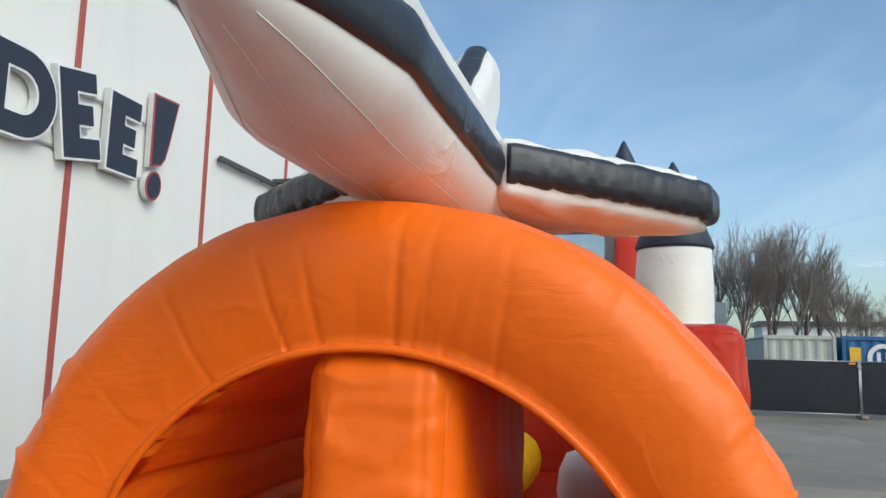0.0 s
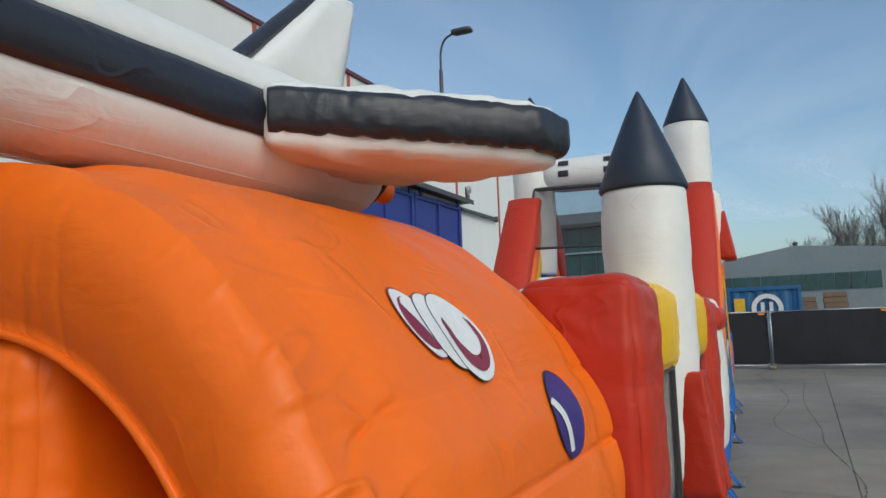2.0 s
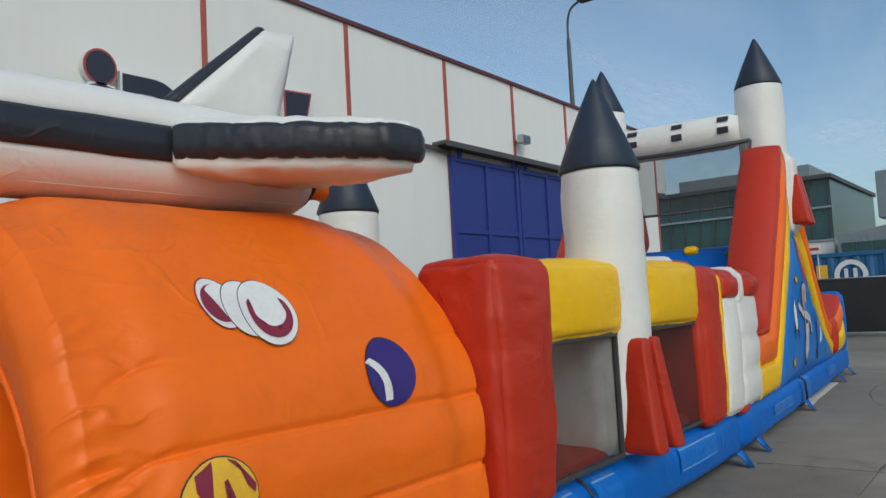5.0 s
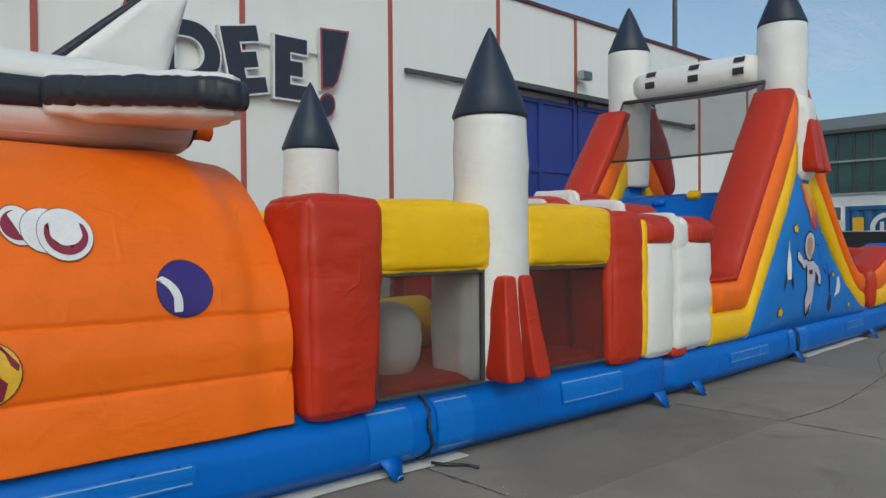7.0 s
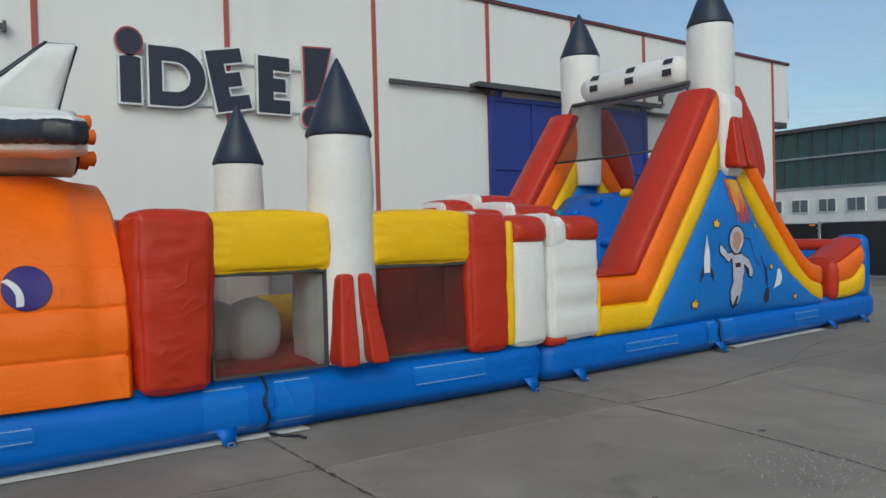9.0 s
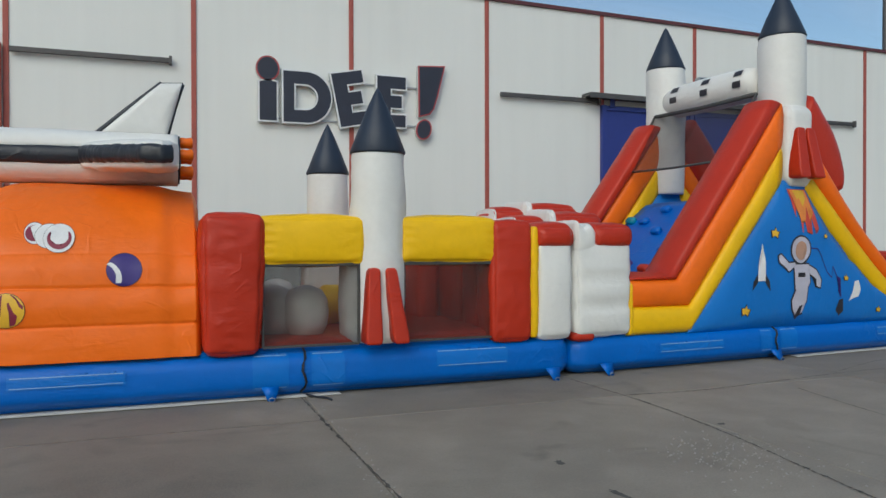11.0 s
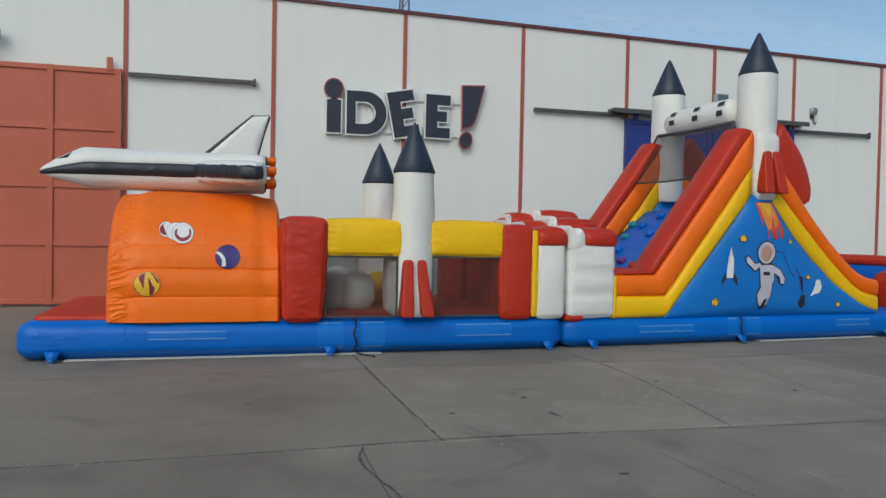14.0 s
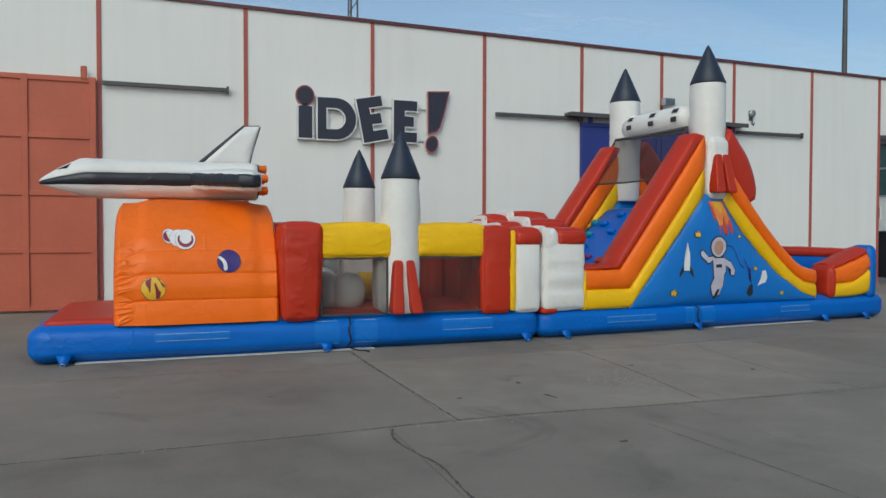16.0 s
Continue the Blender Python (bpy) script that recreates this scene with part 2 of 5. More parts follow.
def lathe(profile, centre, segs=40, wrinkle=0.004, axis="z"):
    """A turned form: profile of (radius, height)."""
    bm = bmesh.new()
    rings = []
    for r, h in profile:
        ring = []
        for i in range(segs):
            a = 2 * math.pi * i / segs
            p = Vector((r * math.cos(a), r * math.sin(a), h))
            k = wrinkle * (noise.noise(p * 3.3 + Vector(centre)) + 0.5 * noise.noise(p * 8)) * min(1, r * 8)
            p.x += k * math.cos(a)
            p.y += k * math.sin(a)
            if axis == "y":
                p = Vector((p.x, p.z, p.y))
            elif axis == "x":
                p = Vector((p.z, p.x, p.y))
            ring.append(bm.verts.new(p + Vector(centre)))
        rings.append(ring)
    for a, b in zip(rings, rings[1:]):
        for i in range(segs):
            j = (i + 1) % segs
            bm.faces.new((a[i], a[j], b[j], b[i]))
    bm.faces.new(rings[0])
    bm.faces.new(rings[-1])
    return bm


def tube(points, radius, segs=8, bm=None):
    """A round bar along points."""
    bm = bm or bmesh.new()
    pts = [Vector(p) for p in points]
    rings = []
    for i, p in enumerate(pts):
        d = (pts[min(i + 1, len(pts) - 1)] - pts[max(i - 1, 0)]).normalized()
        u = d.cross(Vector((0, 0, 1)) if abs(d.z) < 0.9 else Vector((1, 0, 0))).normalized()
        w = d.cross(u)
        rings.append([bm.verts.new(p + radius * (math.cos(2 * math.pi * k / segs) * u + math.sin(2 * math.pi * k / segs) * w)) for k in range(segs)])
    for a, b in zip(rings, rings[1:]):
        for k in range(segs):
            bm.faces.new((a[k], a[(k + 1) % segs], b[(k + 1) % segs], b[k]))
    bm.faces.new(rings[0])
    bm.faces.new(rings[-1])
    return bm


def prism(outline, y0, y1, bm=None):
    """A flat shape of (x, z) points with the thickness y0 to y1."""
    bm = bm or bmesh.new()
    a = [bm.verts.new((x, y0, z)) for x, z in outline]
    b = [bm.verts.new((x, y1, z)) for x, z in outline]
    bm.faces.new(a)
    bm.faces.new(b[::-1])
    for i in range(len(a)):
        j = (i + 1) % len(a)
        bm.faces.new((a[i], a[j], b[j], b[i]))
    return bm


def smooth_line(pts, per=6, round_it=True):
    """Samples between control points: a Catmull-Rom curve, or straight pieces."""
    out = []
    n = len(pts)
    for i in range(n - 1):
        p0, p1, p2, p3 = (Vector(pts[max(0, min(n - 1, k))]) for k in (i - 1, i, i + 1, i + 2))
        for k in range(per):
            t = k / per
            if round_it:
                out.append(0.5 * (2 * p1 + (p2 - p0) * t + (2 * p0 - 5 * p1 + 4 * p2 - p3) * t * t + (3 * p1 - p0 - 3 * p2 + p3) * t ** 3))
            else:
                out.append(p1.lerp(p2, t))
    out.append(Vector(pts[-1]))
    return out


def strip(lower, upper, v0, v1, bulge, round_it=False, per=9, over=0.0):
    """An air tube between two lines in the (x, z) plane, deep from v0 to v1, bulging on both sides."""
    bm = bmesh.new()
    lo, up = smooth_line(lower, per, round_it), smooth_line(upper, per, round_it)
    n, m, rings = len(lo), 9, []
    for i, (a, b) in enumerate(zip(lo, up)):
        e = min(1, 4 * min(i, n - 1 - i) / n + 0.45)
        ring = []
        for k in range(m):
            w = k / (m - 1)
            q = a.lerp(b, w)
            s = math.sqrt(max(0, 1 - (2 * w - 1) ** 2))
            ring.append((q.x, v0 - bulge * s * e, q.y))
        for k in range(1, m - 1):
            w = k / (m - 1)
            q = b + (b - a).normalized() * over * math.sin(math.pi * w)
            ring.append((q.x, v0 + (v1 - v0) * w, q.y))
        for k in range(m):
            w = 1 - k / (m - 1)
            q = a.lerp(b, w)
            s = math.sqrt(max(0, 1 - (2 * w - 1) ** 2))
            ring.append((q.x, v1 + bulge * s * e, q.y))
        rings.append([bm.verts.new(Vector(p) + Vector((0, 1, 0)) * 0.006 * noise.noise(Vector(p) * 5)) for p in ring])
    k = len(rings[0])
    for a, b in zip(rings, rings[1:]):
        for i in range(k):
            bm.faces.new((a[i], a[(i + 1) % k], b[(i + 1) % k], b[i]))
    bm.faces.new(rings[0])
    bm.faces.new(rings[-1])
    return bm


def disc(cx, cz, rx, rz=None, turn=0.0, n=28, a0=0.0, a1=360.0):
    rz = rz or rx
    c, s = math.cos(radians(turn)), math.sin(radians(turn))
    out = []
    for i in range(n):
        a = radians(a0 + (a1 - a0) * i / (n if a1 - a0 >= 360 else n - 1))
        x, z = rx * math.cos(a), rz * math.sin(a)
        out.append((cx + c * x - s * z, cz + s * x + c * z))
    return out


def crescent(cx, cz, r, inner_dx, inner_dz, inner_r, n=20, a0=0.0, a1=180.0):
    """A sickle between an arc and a shifted smaller arc."""
    o = [(cx + r * math.cos(radians(a0 + (a1 - a0) * i / n)), cz + r * math.sin(radians(a0 + (a1 - a0) * i / n))) for i in range(n + 1)]
    i_ = [(cx + inner_dx + inner_r * math.cos(radians(a0 + (a1 - a0) * i / n)), cz + inner_dz + inner_r * math.sin(radians(a0 + (a1 - a0) * i / n))) for i in range(n + 1)]
    return o + i_[::-1]


def star(cx, cz, r, turn=90):
    return [(cx + (r if k % 2 == 0 else 0.45 * r) * math.cos(radians(turn + 36 * k)), cz + (r if k % 2 == 0 else 0.45 * r) * math.sin(radians(turn + 36 * k))) for k in range(10)]


def printed(name, outline, tree, lift, material, parent, y_from=-3.0, label=""):
    """A print that lies on a curved front: the outline is laid on along the depth."""
    bm = bmesh.new()
    f = bm.faces.new([bm.verts.new((x, 0, z)) for x, z in outline])
    bmesh.ops.triangulate(bm, faces=[f])
    for _ in range(4):
        long = [e for e in bm.edges if e.calc_length() > 0.026]
        if long:
            bmesh.ops.subdivide_edges(bm, edges=long, cuts=1)
            bmesh.ops.triangulate(bm, faces=[g for g in bm.faces if len(g.verts) > 3])
    for v in bm.verts:
        hit = tree.ray_cast(Vector((v.co.x, y_from, v.co.z)), Vector((0, 1, 0)))
        v.co.y = (hit[0].y if hit[0] else 0.0) - lift - 0.003
    ob = part(name, bm, material, parent, label)
    return ob

# ---- ground ----
bm = bmesh.new()
for x, y in ((-900, -900), (900, -900), (900, 900), (-900, 900)):
    bm.verts.new((x, y, -0.014))
bm.faces.new(bm.verts)
ground = tagged(part("ground", bm, YARD, smooth=False), "grey concrete yard reaching to the horizon", "ground", kind="structure")

# ---- warehouse with its sliding doors and sign ----
WY = 6.86
house = thing("wall_north", "white-painted warehouse wall with dull red vertical joint covers", "wall", kind="structure")
top = lambda x: 6.57 - 0.0135 * (x - 7)
bm = prism([(-34, -0.1), (23.05, -0.1), (23.05, 4.66), (23.75, 4.66), (23.75, top(23.75)), (-34, top(-34))], WY, WY + 0.3)
part("wall", bm, WALL, house, smooth=False)
part("side_wall", box((22.75, WY + 0.3, -0.1), (23.05, 34, 6.45)), WALL, house, smooth=False)
part("roof", box((-34, WY + 0.3, 6.3), (22.75, 34, 6.44)), GREY_CLAD, house, smooth=False)
part("roof_trim", prism([(-34, top(-34)), (23.81, top(23.81)), (23.81, top(23.81) + 0.075), (-34, top(-34) + 0.075)], WY - 0.05, WY + 0.36), TRIM_DARK, house, smooth=False)
for x in (-25.3, -22.4, -19.5, -16.6, -13.7, -10.8, -7.9, -4.75, -1.78, 1.07, 4.05, 6.95, 9.81, 12.56, 15.03, 17.46, 20.3, 22.98):
    part("joint_cover", box((x - 0.045, WY - 0.025, 0), (x + 0.045, WY, top(x)), 0.008), SEAM_RED, house, smooth=False)
part("plinth", box((-34, WY - 0.02, -0.1), (23.05, WY, 0.22)), plain("grey_plinth", (0.3, 0.3, 0.29), 0.8), house, smooth=False)


def sliding_door(name, x0, x1, z1, material, label, cols, rows, group):
    d = thing(name, label, "sliding door", group=group, kind="structure")
    y = WY - 0.03
    part("leaf", box((x0, y - 0.06, 0.04), (x1, y, z1), 0.006), material, d, smooth=False)
    for i in range(cols + 1):
        x = x0 + 0.06 + (x1 - x0 - 0.12) * i / cols
        part("upright", box((x - 0.06, y - 0.10, 0.04), (x + 0.06, y - 0.06, z1), 0.008), material, d, smooth=False)
    for j in range(rows + 1):
        z = 0.1 + (z1 - 0.16) * j / rows
        for i in range(cols):
            a = x0 + 0.06 + (x1 - x0 - 0.12) * i / cols + 0.06
            b = x0 + 0.06 + (x1 - x0 - 0.12) * (i + 1) / cols - 0.06
            part("crossbar", box((a, y - 0.097, z - 0.05), (b, y - 0.06, z + 0.05), 0.008), material, d, smooth=False)
    for x in (x0 + 0.25, x1 - 0.22):
        part("hanger", box((x - 0.06, y - 0.13, z1 - 0.05), (x + 0.06, y - 0.09, z1 + 0.22), 0.02), material, d, smooth=False)
    return d


RD = "orange-red painted steel sliding door with square panels"
sliding_door("door_1", -1.63, 1.01, 4.86, DOOR_RED, RD, 2, 4, "orange-red sliding doors")
sliding_door("door_2", -4.4, -1.68, 4.86, DOOR_RED, RD, 2, 4, "orange-red sliding doors")
BD = "dark blue steel sliding door hung below a rail"
sliding_door("door_3", 12.5, 14.93, 4.52, DOOR_BLUE, BD, 2, 3, "blue sliding doors")
sliding_door("door_4", 14.97, 17.42, 4.52, DOOR_BLUE, BD, 2, 3, "blue sliding doors")
for x0, x1, z in ((1.13, 3.66, 4.77), (10.08, 12.45, 4.60), (17.5, 19.86, 4.48)):
    r = thing("door_rail", "thin dark steel door rail fixed on the wall", "rail", group="door rails")
    part("rail", box((x0, WY - 0.12, z - 0.045), (x1, WY - 0.06, z + 0.045), 0.012), STEEL_DARK, r, smooth=False)
    for k in range(4):
        x = x0 + 0.1 + (x1 - x0 - 0.2) * k / 3
        part("bracket", box((x - 0.03, WY - 0.06, z - 0.03), (x + 0.03, WY, z + 0.03)), STEEL_DARK, r, smooth=False)
    part("end_stop", box((x1 - 0.03, WY - 0.14, z - 0.08), (x1 + 0.02, WY - 0.05, z + 0.08), 0.01), STEEL_DARK, r, smooth=False)
hood = thing("door_hood", "weathered sheet metal hood above the blue doors", "hood")
part("sheet", prism([(12.06, 4.66), (17.68, 4.62), (17.68, 4.69), (12.06, 4.73)], WY - 0.34, WY), STEEL_DARK, hood, smooth=False)
part("lip", prism([(12.06, 4.62), (17.68, 4.58), (17.68, 4.69), (12.06, 4.73)], WY - 0.36, WY - 0.34), STEEL_DARK, hood, smooth=False)


def flood_light(x, z):
    f = thing("flood_light", "small grey floodlight on the wall", "lamp", pose(x, WY, z), group="wall floodlights")
    part("arm", box((-0.03, -0.16, -0.03), (0.03, 0, 0.03), 0.008), STEEL_DARK, f, smooth=False)
    h = part("housing", box((-0.17, -0.3, -0.08), (0.17, -0.14, 0.12), 0.02), STEEL, f, smooth=False)
    part("glass", box((-0.14, -0.31, -0.06), (0.14, -0.302, 0.09), 0.0), PANE, h, smooth=False)


flood_light(15.1, 5.15)
flood_light(-1.35, 5.35)
hk = thing("wall_fitting", "small grey pulley fitting on the wall", "fitting", pose(18.05, WY, 4.92))
part("plate", box((-0.06, -0.03, -0.08), (0.06, 0, 0.2), 0.01), STEEL_DARK, hk, smooth=False)
part("wheel", lathe([(0.03, -0.03), (0.1, -0.03), (0.1, 0.03), (0.03, 0.03)], (0, -0.08, 0.12), 16, 0, "y"), STEEL, hk)
part("hook", tube([(0, -0.08, 0), (0, -0.08, -0.18), (0.05, -0.08, -0.22), (0.08, -0.08, -0.15)], 0.018), STEEL_DARK, hk)
pipe = thing("corner_bracket", "dark bracket box on the warehouse corner", "bracket")
part("arm", box((23.75, WY + 0.1, 5.55), (23.97, WY + 0.18, 5.62), 0.01), STEEL_DARK, pipe, smooth=False)
part("case", box((23.06, WY + 0.01, 4.50), (23.72, WY + 0.29, 4.658), 0.02), STEEL_DARK, pipe, smooth=False)
part("pipe", tube([(23.70, WY + 0.05, 4.58), (23.82, WY + 0.05, 4.85), (23.80, WY + 0.05, 5.2), (23.77, WY + 0.05, 5.58)], 0.03), STEEL_DARK, pipe)


# Raised letters: a dark face in front of a pale, wider rim plate.
def grown(poly, d):
    area = sum(a[0] * b[1] - b[0] * a[1] for a, b in zip(poly, poly[1:] + poly[:1]))
    if area < 0:
        poly = poly[::-1]
    out, n = [], len(poly)
    for i in range(n):
        p, q, r = Vector(poly[i - 1]), Vector(poly[i]), Vector(poly[(i + 1) % n])
        a, b = (q - p).normalized(), (r - q).normalized()
        na, nb = Vector((a.y, -a.x)), Vector((b.y, -b.x))
        k = (na + nb)
        k = k / max(0.3, k.length_squared / 2)
        out.append(tuple(q + k * d))
    return out


sign = thing("wall_sign", "navy block letters with pale deep sides raised off the wall", "sign")
SY = 6.735


def letter(poly, rim):
    """A pale deep body, a thin coloured rim in front and the navy face."""
    L = part("letter", prism(grown(poly, 0.028), SY, SY + 0.085), SIGN_SIDE, sign, smooth=False)
    part("rim", prism(grown(poly, 0.028), SY - 0.014, SY - 0.001), rim, L, smooth=False)
    part("face", prism(poly, SY - 0.02, SY - 0.0145), SIGN_DARK, L, smooth=False)


def e_shape(x0, z0, w, h, turn, bar):
    c, s = math.cos(radians(turn)), math.sin(radians(turn))
    k = (h - 3 * bar) / 2
    P = [(0, 0), (w, 0), (w, bar), (bar * 1.15, bar), (bar * 1.15, bar + k), (w * 0.86, bar + k), (w * 0.86, 2 * bar + k), (bar * 1.15, 2 * bar + k), (bar * 1.15, h - bar), (w, h - bar), (w, h), (0, h)]
    return [(x0 + c * x - s * z, z0 + s * x + c * z) for x, z in P]


letter([(5.195, 3.80), (5.505, 3.80), (5.505, 4.51), (5.42, 4.53), (5.27, 4.53), (5.195, 4.51)], SIGN_RIM)
letter(disc(5.345, 4.76, 0.19, 0.205), SIGN_RED)
letter(e_shape(6.72, 3.74, 0.60, 1.02, 11, 0.235), SIGN_RIM)
letter(e_shape(7.43, 3.80, 0.575, 0.98, -0.5, 0.235), SIGN_RIM)
letter([(8.30, 5.01), (8.81, 5.04), (8.66, 4.45), (8.58, 4.20), (8.50, 4.10), (8.31, 4.05)], SIGN_RED)
letter(disc(8.39, 3.775, 0.135, 0.18, -15), SIGN_RED)


def d_ring(grow):
    o, i_ = [], []
    for k in range(25):
        a = radians(-90 + 180 * k / 24)
        o.append((6.06 + (0.465 + grow) * math.cos(a), 4.265 + (0.475 + grow) * math.sin(a)))
        i_.append((6.03 + (0.25 - grow) * math.cos(a), 4.265 + (0.245 - grow) * math.sin(a)))
    o = [(5.63 - grow, 3.79 - grow)] + o + [(5.63 - grow, 4.74 + grow)]
    i_ = [(5.83 + grow, 4.02 + grow)] + i_ + [(5.83 + grow, 4.51 - grow)]
    return o, i_


def ring_prism(o, i_, y0, y1):
    bm = bmesh.new()
    r = [[bm.verts.new((x, y, z)) for x, z in c] for c, y in ((o, y0), (i_, y0), (i_, y1), (o, y1))]
    n = len(o)
    for a, b in zip(r, r[1:] + r[:1]):
        for k in range(n):
            bm.faces.new((a[k], a[(k + 1) % n], b[(k + 1) % n], b[k]))
    return bm


L = part("letter", ring_prism(*d_ring(0.028), SY, SY + 0.085), SIGN_SIDE, sign, smooth=False)
part("rim", ring_prism(*d_ring(0.028), SY - 0.014, SY - 0.001), SIGN_RIM, L, smooth=False)
part("face", ring_prism(*d_ring(0), SY - 0.02, SY - 0.0145), SIGN_DARK, L, smooth=False)
for x0, x1, z0, z1 in ((6.5, 8.4, 4.62, 4.60), (5.3, 8.45, 3.86, 3.84)):
    part("support_bar", prism([(x0, z0 - 0.015), (x1, z1 - 0.015), (x1, z1 + 0.015), (x0, z0 + 0.015)], SY + 0.087, SY + 0.105), STEEL, sign, smooth=False)
for x in (5.35, 6.2, 7.0, 7.8, 8.38):
    part("spacer", box((x - 0.02, SY + 0.105, 3.83), (x + 0.02, WY, 3.87)), STEEL, sign, smooth=False)

# ---- inflatable obstacle course ----
W = 2.95
course = thing("inflatable_obstacle_course", "orange, red, yellow and blue inflatable space-themed obstacle course", "bouncy castle")


def base_block(x0, x1, y1, h):
    def tuck(p):
        k = max(0, 1 - p.z / 0.12)
        if p.y < 0.3:
            p.y += 0.035 * k * (1 + 0.5 * noise.noise(Vector((p.x * 3, 0, 0))))
        p.y += 0.012 * noise.noise(Vector((p.x * 2.1, 4, p.z * 3)))
        p.z = max(p.z, 0.0)
        return p
    return pillow((x0, 0.0, 0.0), (x1, y1, h), 0.17, 0.05, 30, 0.006, deform=tuck)


bm = base_block(0.76, 7.86, W, 0.49)
base_tree = BVHTree.FromBMesh(bm)
part("base", bm, BLUE, course, "blue vinyl base tube")
part("floor_bed", pillow((0.93, 0.12, 0.42), (7.75, W - 0.12, 0.555), 0.05, 0.015, 16, 0.006), RED, course, "red vinyl floor")


def skirt(parent, x0, x1, y=-0.02):
    """The pale edge of the ground sheet that peeps out below."""
    bm = bmesh.new()
    n = 60
    rows = []
    for i in range(n + 1):
        x = x0 + (x1 - x0) * i / n
        w = 0.022 + 0.025 * noise.noise(Vector((x * 1.3, 2, 0)))
        rows.append([bm.verts.new(Vector((x, y + d, z))) for d, z in ((0.25, 0.004), (-w, 0.004), (-w, 0.012), (0.25, 0.014))])
    for a, b in zip(rows, rows[1:]):
        for k in range(4):
            bm.faces.new((a[k], a[(k + 1) % 4], b[(k + 1) % 4], b[k]))
    part("ground_sheet_edge", bm, SHEET, parent, "thin off-white ground sheet edge")


skirt(course, 1.3, 5.2)


def anchor_tab(parent, x, y=-0.01):
    bm = prism([(x - 0.09, 0.13), (x + 0.09, 0.13), (x + 0.035, 0.005), (x - 0.035, 0.005)], y - 0.035, y - 0.02)
    for v in bm.verts:
        v.co.y -= 0.10 * max(0, 0.13 - v.co.z) / 0.13
    t = part("anchor_tab", bm, BLUE, parent)
    part("ring", tube([(x + 0.03 * math.cos(a), y - 0.15, 0.02 + 0.02 * math.sin(a)) for a in [k * 0.7 for k in range(10)]], 0.005, 5), STEEL, t)


for x in (1.18, 4.5, 7.6):
    anchor_tab(course, x)


def patch(parent, tree, x0, x1, z0, z1, stitched=True):
    pts = smooth_line([(x0, z0), (x1, z0)], 8, False) + smooth_line([(x1, z1), (x0, z1)], 8, False)
    ob = printed("patch", [tuple(p) for p in pts], tree, 0.007, PATCH, parent)
    if stitched:
        for z in (z0 + 0.012, z1 - 0.02):
            printed("welt", [(x0 + 0.02, z), (x1 - 0.02, z), (x1 - 0.02, z + 0.008), (x0 + 0.02, z + 0.008)], tree, 0.010, PATCH_LINE, ob)


patch(course, base_tree, 2.24, 3.2, 0.24, 0.36)
patch(course, base_tree, 4.33, 4.68, 0.10, 0.44)
patch(course, base_tree, 4.90, 5.24, 0.10, 0.44)
patch(course, base_tree, 6.22, 7.05, 0.22, 0.40)


def cord(parent, tree, x, z0, z1, trail):
    pts = []
    for k in range(9):
        z = z1 + (z0 - z1) * k / 8
        h = tree.ray_cast(Vector((x, -3, max(z, 0.03))), Vector((0, 1, 0)))[0]
        pts.append((x + 0.02 * math.sin(k * 1.3), (h.y if h else 0) - 0.018, z))
    part("lacing_cord", tube(pts, 0.013, 6), BLACK, parent, "black lacing cord")
    if trail:
        x += 0.12
        part("loose_cord", tube([(x - 0.1, -0.04, 0.03), (x - 0.02, -0.1, 0.012), (x + 0.08, -0.2, 0.012), (x + 0.1, -0.3, 0.012)], 0.011, 6), BLACK, parent, "black cord end on the ground")


cord(course, base_tree, 4.83, 0.04, 0.5, True)


# The tunnel: a fat arch with quilted flanks and a rounded mouth.
AX0, AX1, AY, AZ = 1.77, 3.87, 1.275, 2.15
FLANK_SEAMS = (0.78, 1.13, 1.44)
INNER_SEAMS = (0.72, 0.95, 1.18, 1.40)


def arch_outline(s, half, spring, rise):
    """s from 0 (front foot) over the top to 1 (back foot): (y, z)."""
    leg = spring - 0.46
    arc = math.pi / 2 * (half + rise) / 2
    d = s * (2 * leg + 2 * arc)
    if d < leg:
        return AY - half, 0.46 + d
    if d > leg + 2 * arc:
        return AY + half, 0.46 + (2 * leg + 2 * arc - d)
    a = math.pi * (d - leg) / (2 * arc)
    return AY - half * math.cos(a), spring + rise * math.sin(a)


bm = bmesh.new()
NS, rings = 500, []
fold_rng = random.Random(3)
FOLDS = [(f + fold_rng.uniform(-0.008, 0.008), fold_rng.choice((0.5, 0.8, 1.1)), fold_rng.uniform(0.0022, 0.0040), fold_rng.uniform(-0.10, 0.10)) for f in (0.385, 0.43, 0.452, 0.468, 0.505, 0.53, 0.575, 0.64)]
FOLDS += [(fold_rng.uniform(0.08, 0.92), fold_rng.uniform(0.12, 0.4), fold_rng.uniform(0.0022, 0.0035), fold_rng.uniform(-0.2, 0.2)) for k in range(12)]
sect = []
for k in range(85):
    sect.append((1.0, -1 + 2 * k / 84))
for k in range(1, 8):
    sect.append((1 - 2 * k / 8, 1.0))
for k in range(15):
    sect.append((-1.0, 1 - 2 * k / 14))
for k in range(1, 8):
    sect.append((-1 + 2 * k / 8, -1.0))


def ridged(p, sharp=5):
    """Thin raised creases along the zero lines of a noise field."""
    return max(0.0, 1 - abs(noise.noise(p)) * sharp) ** 2


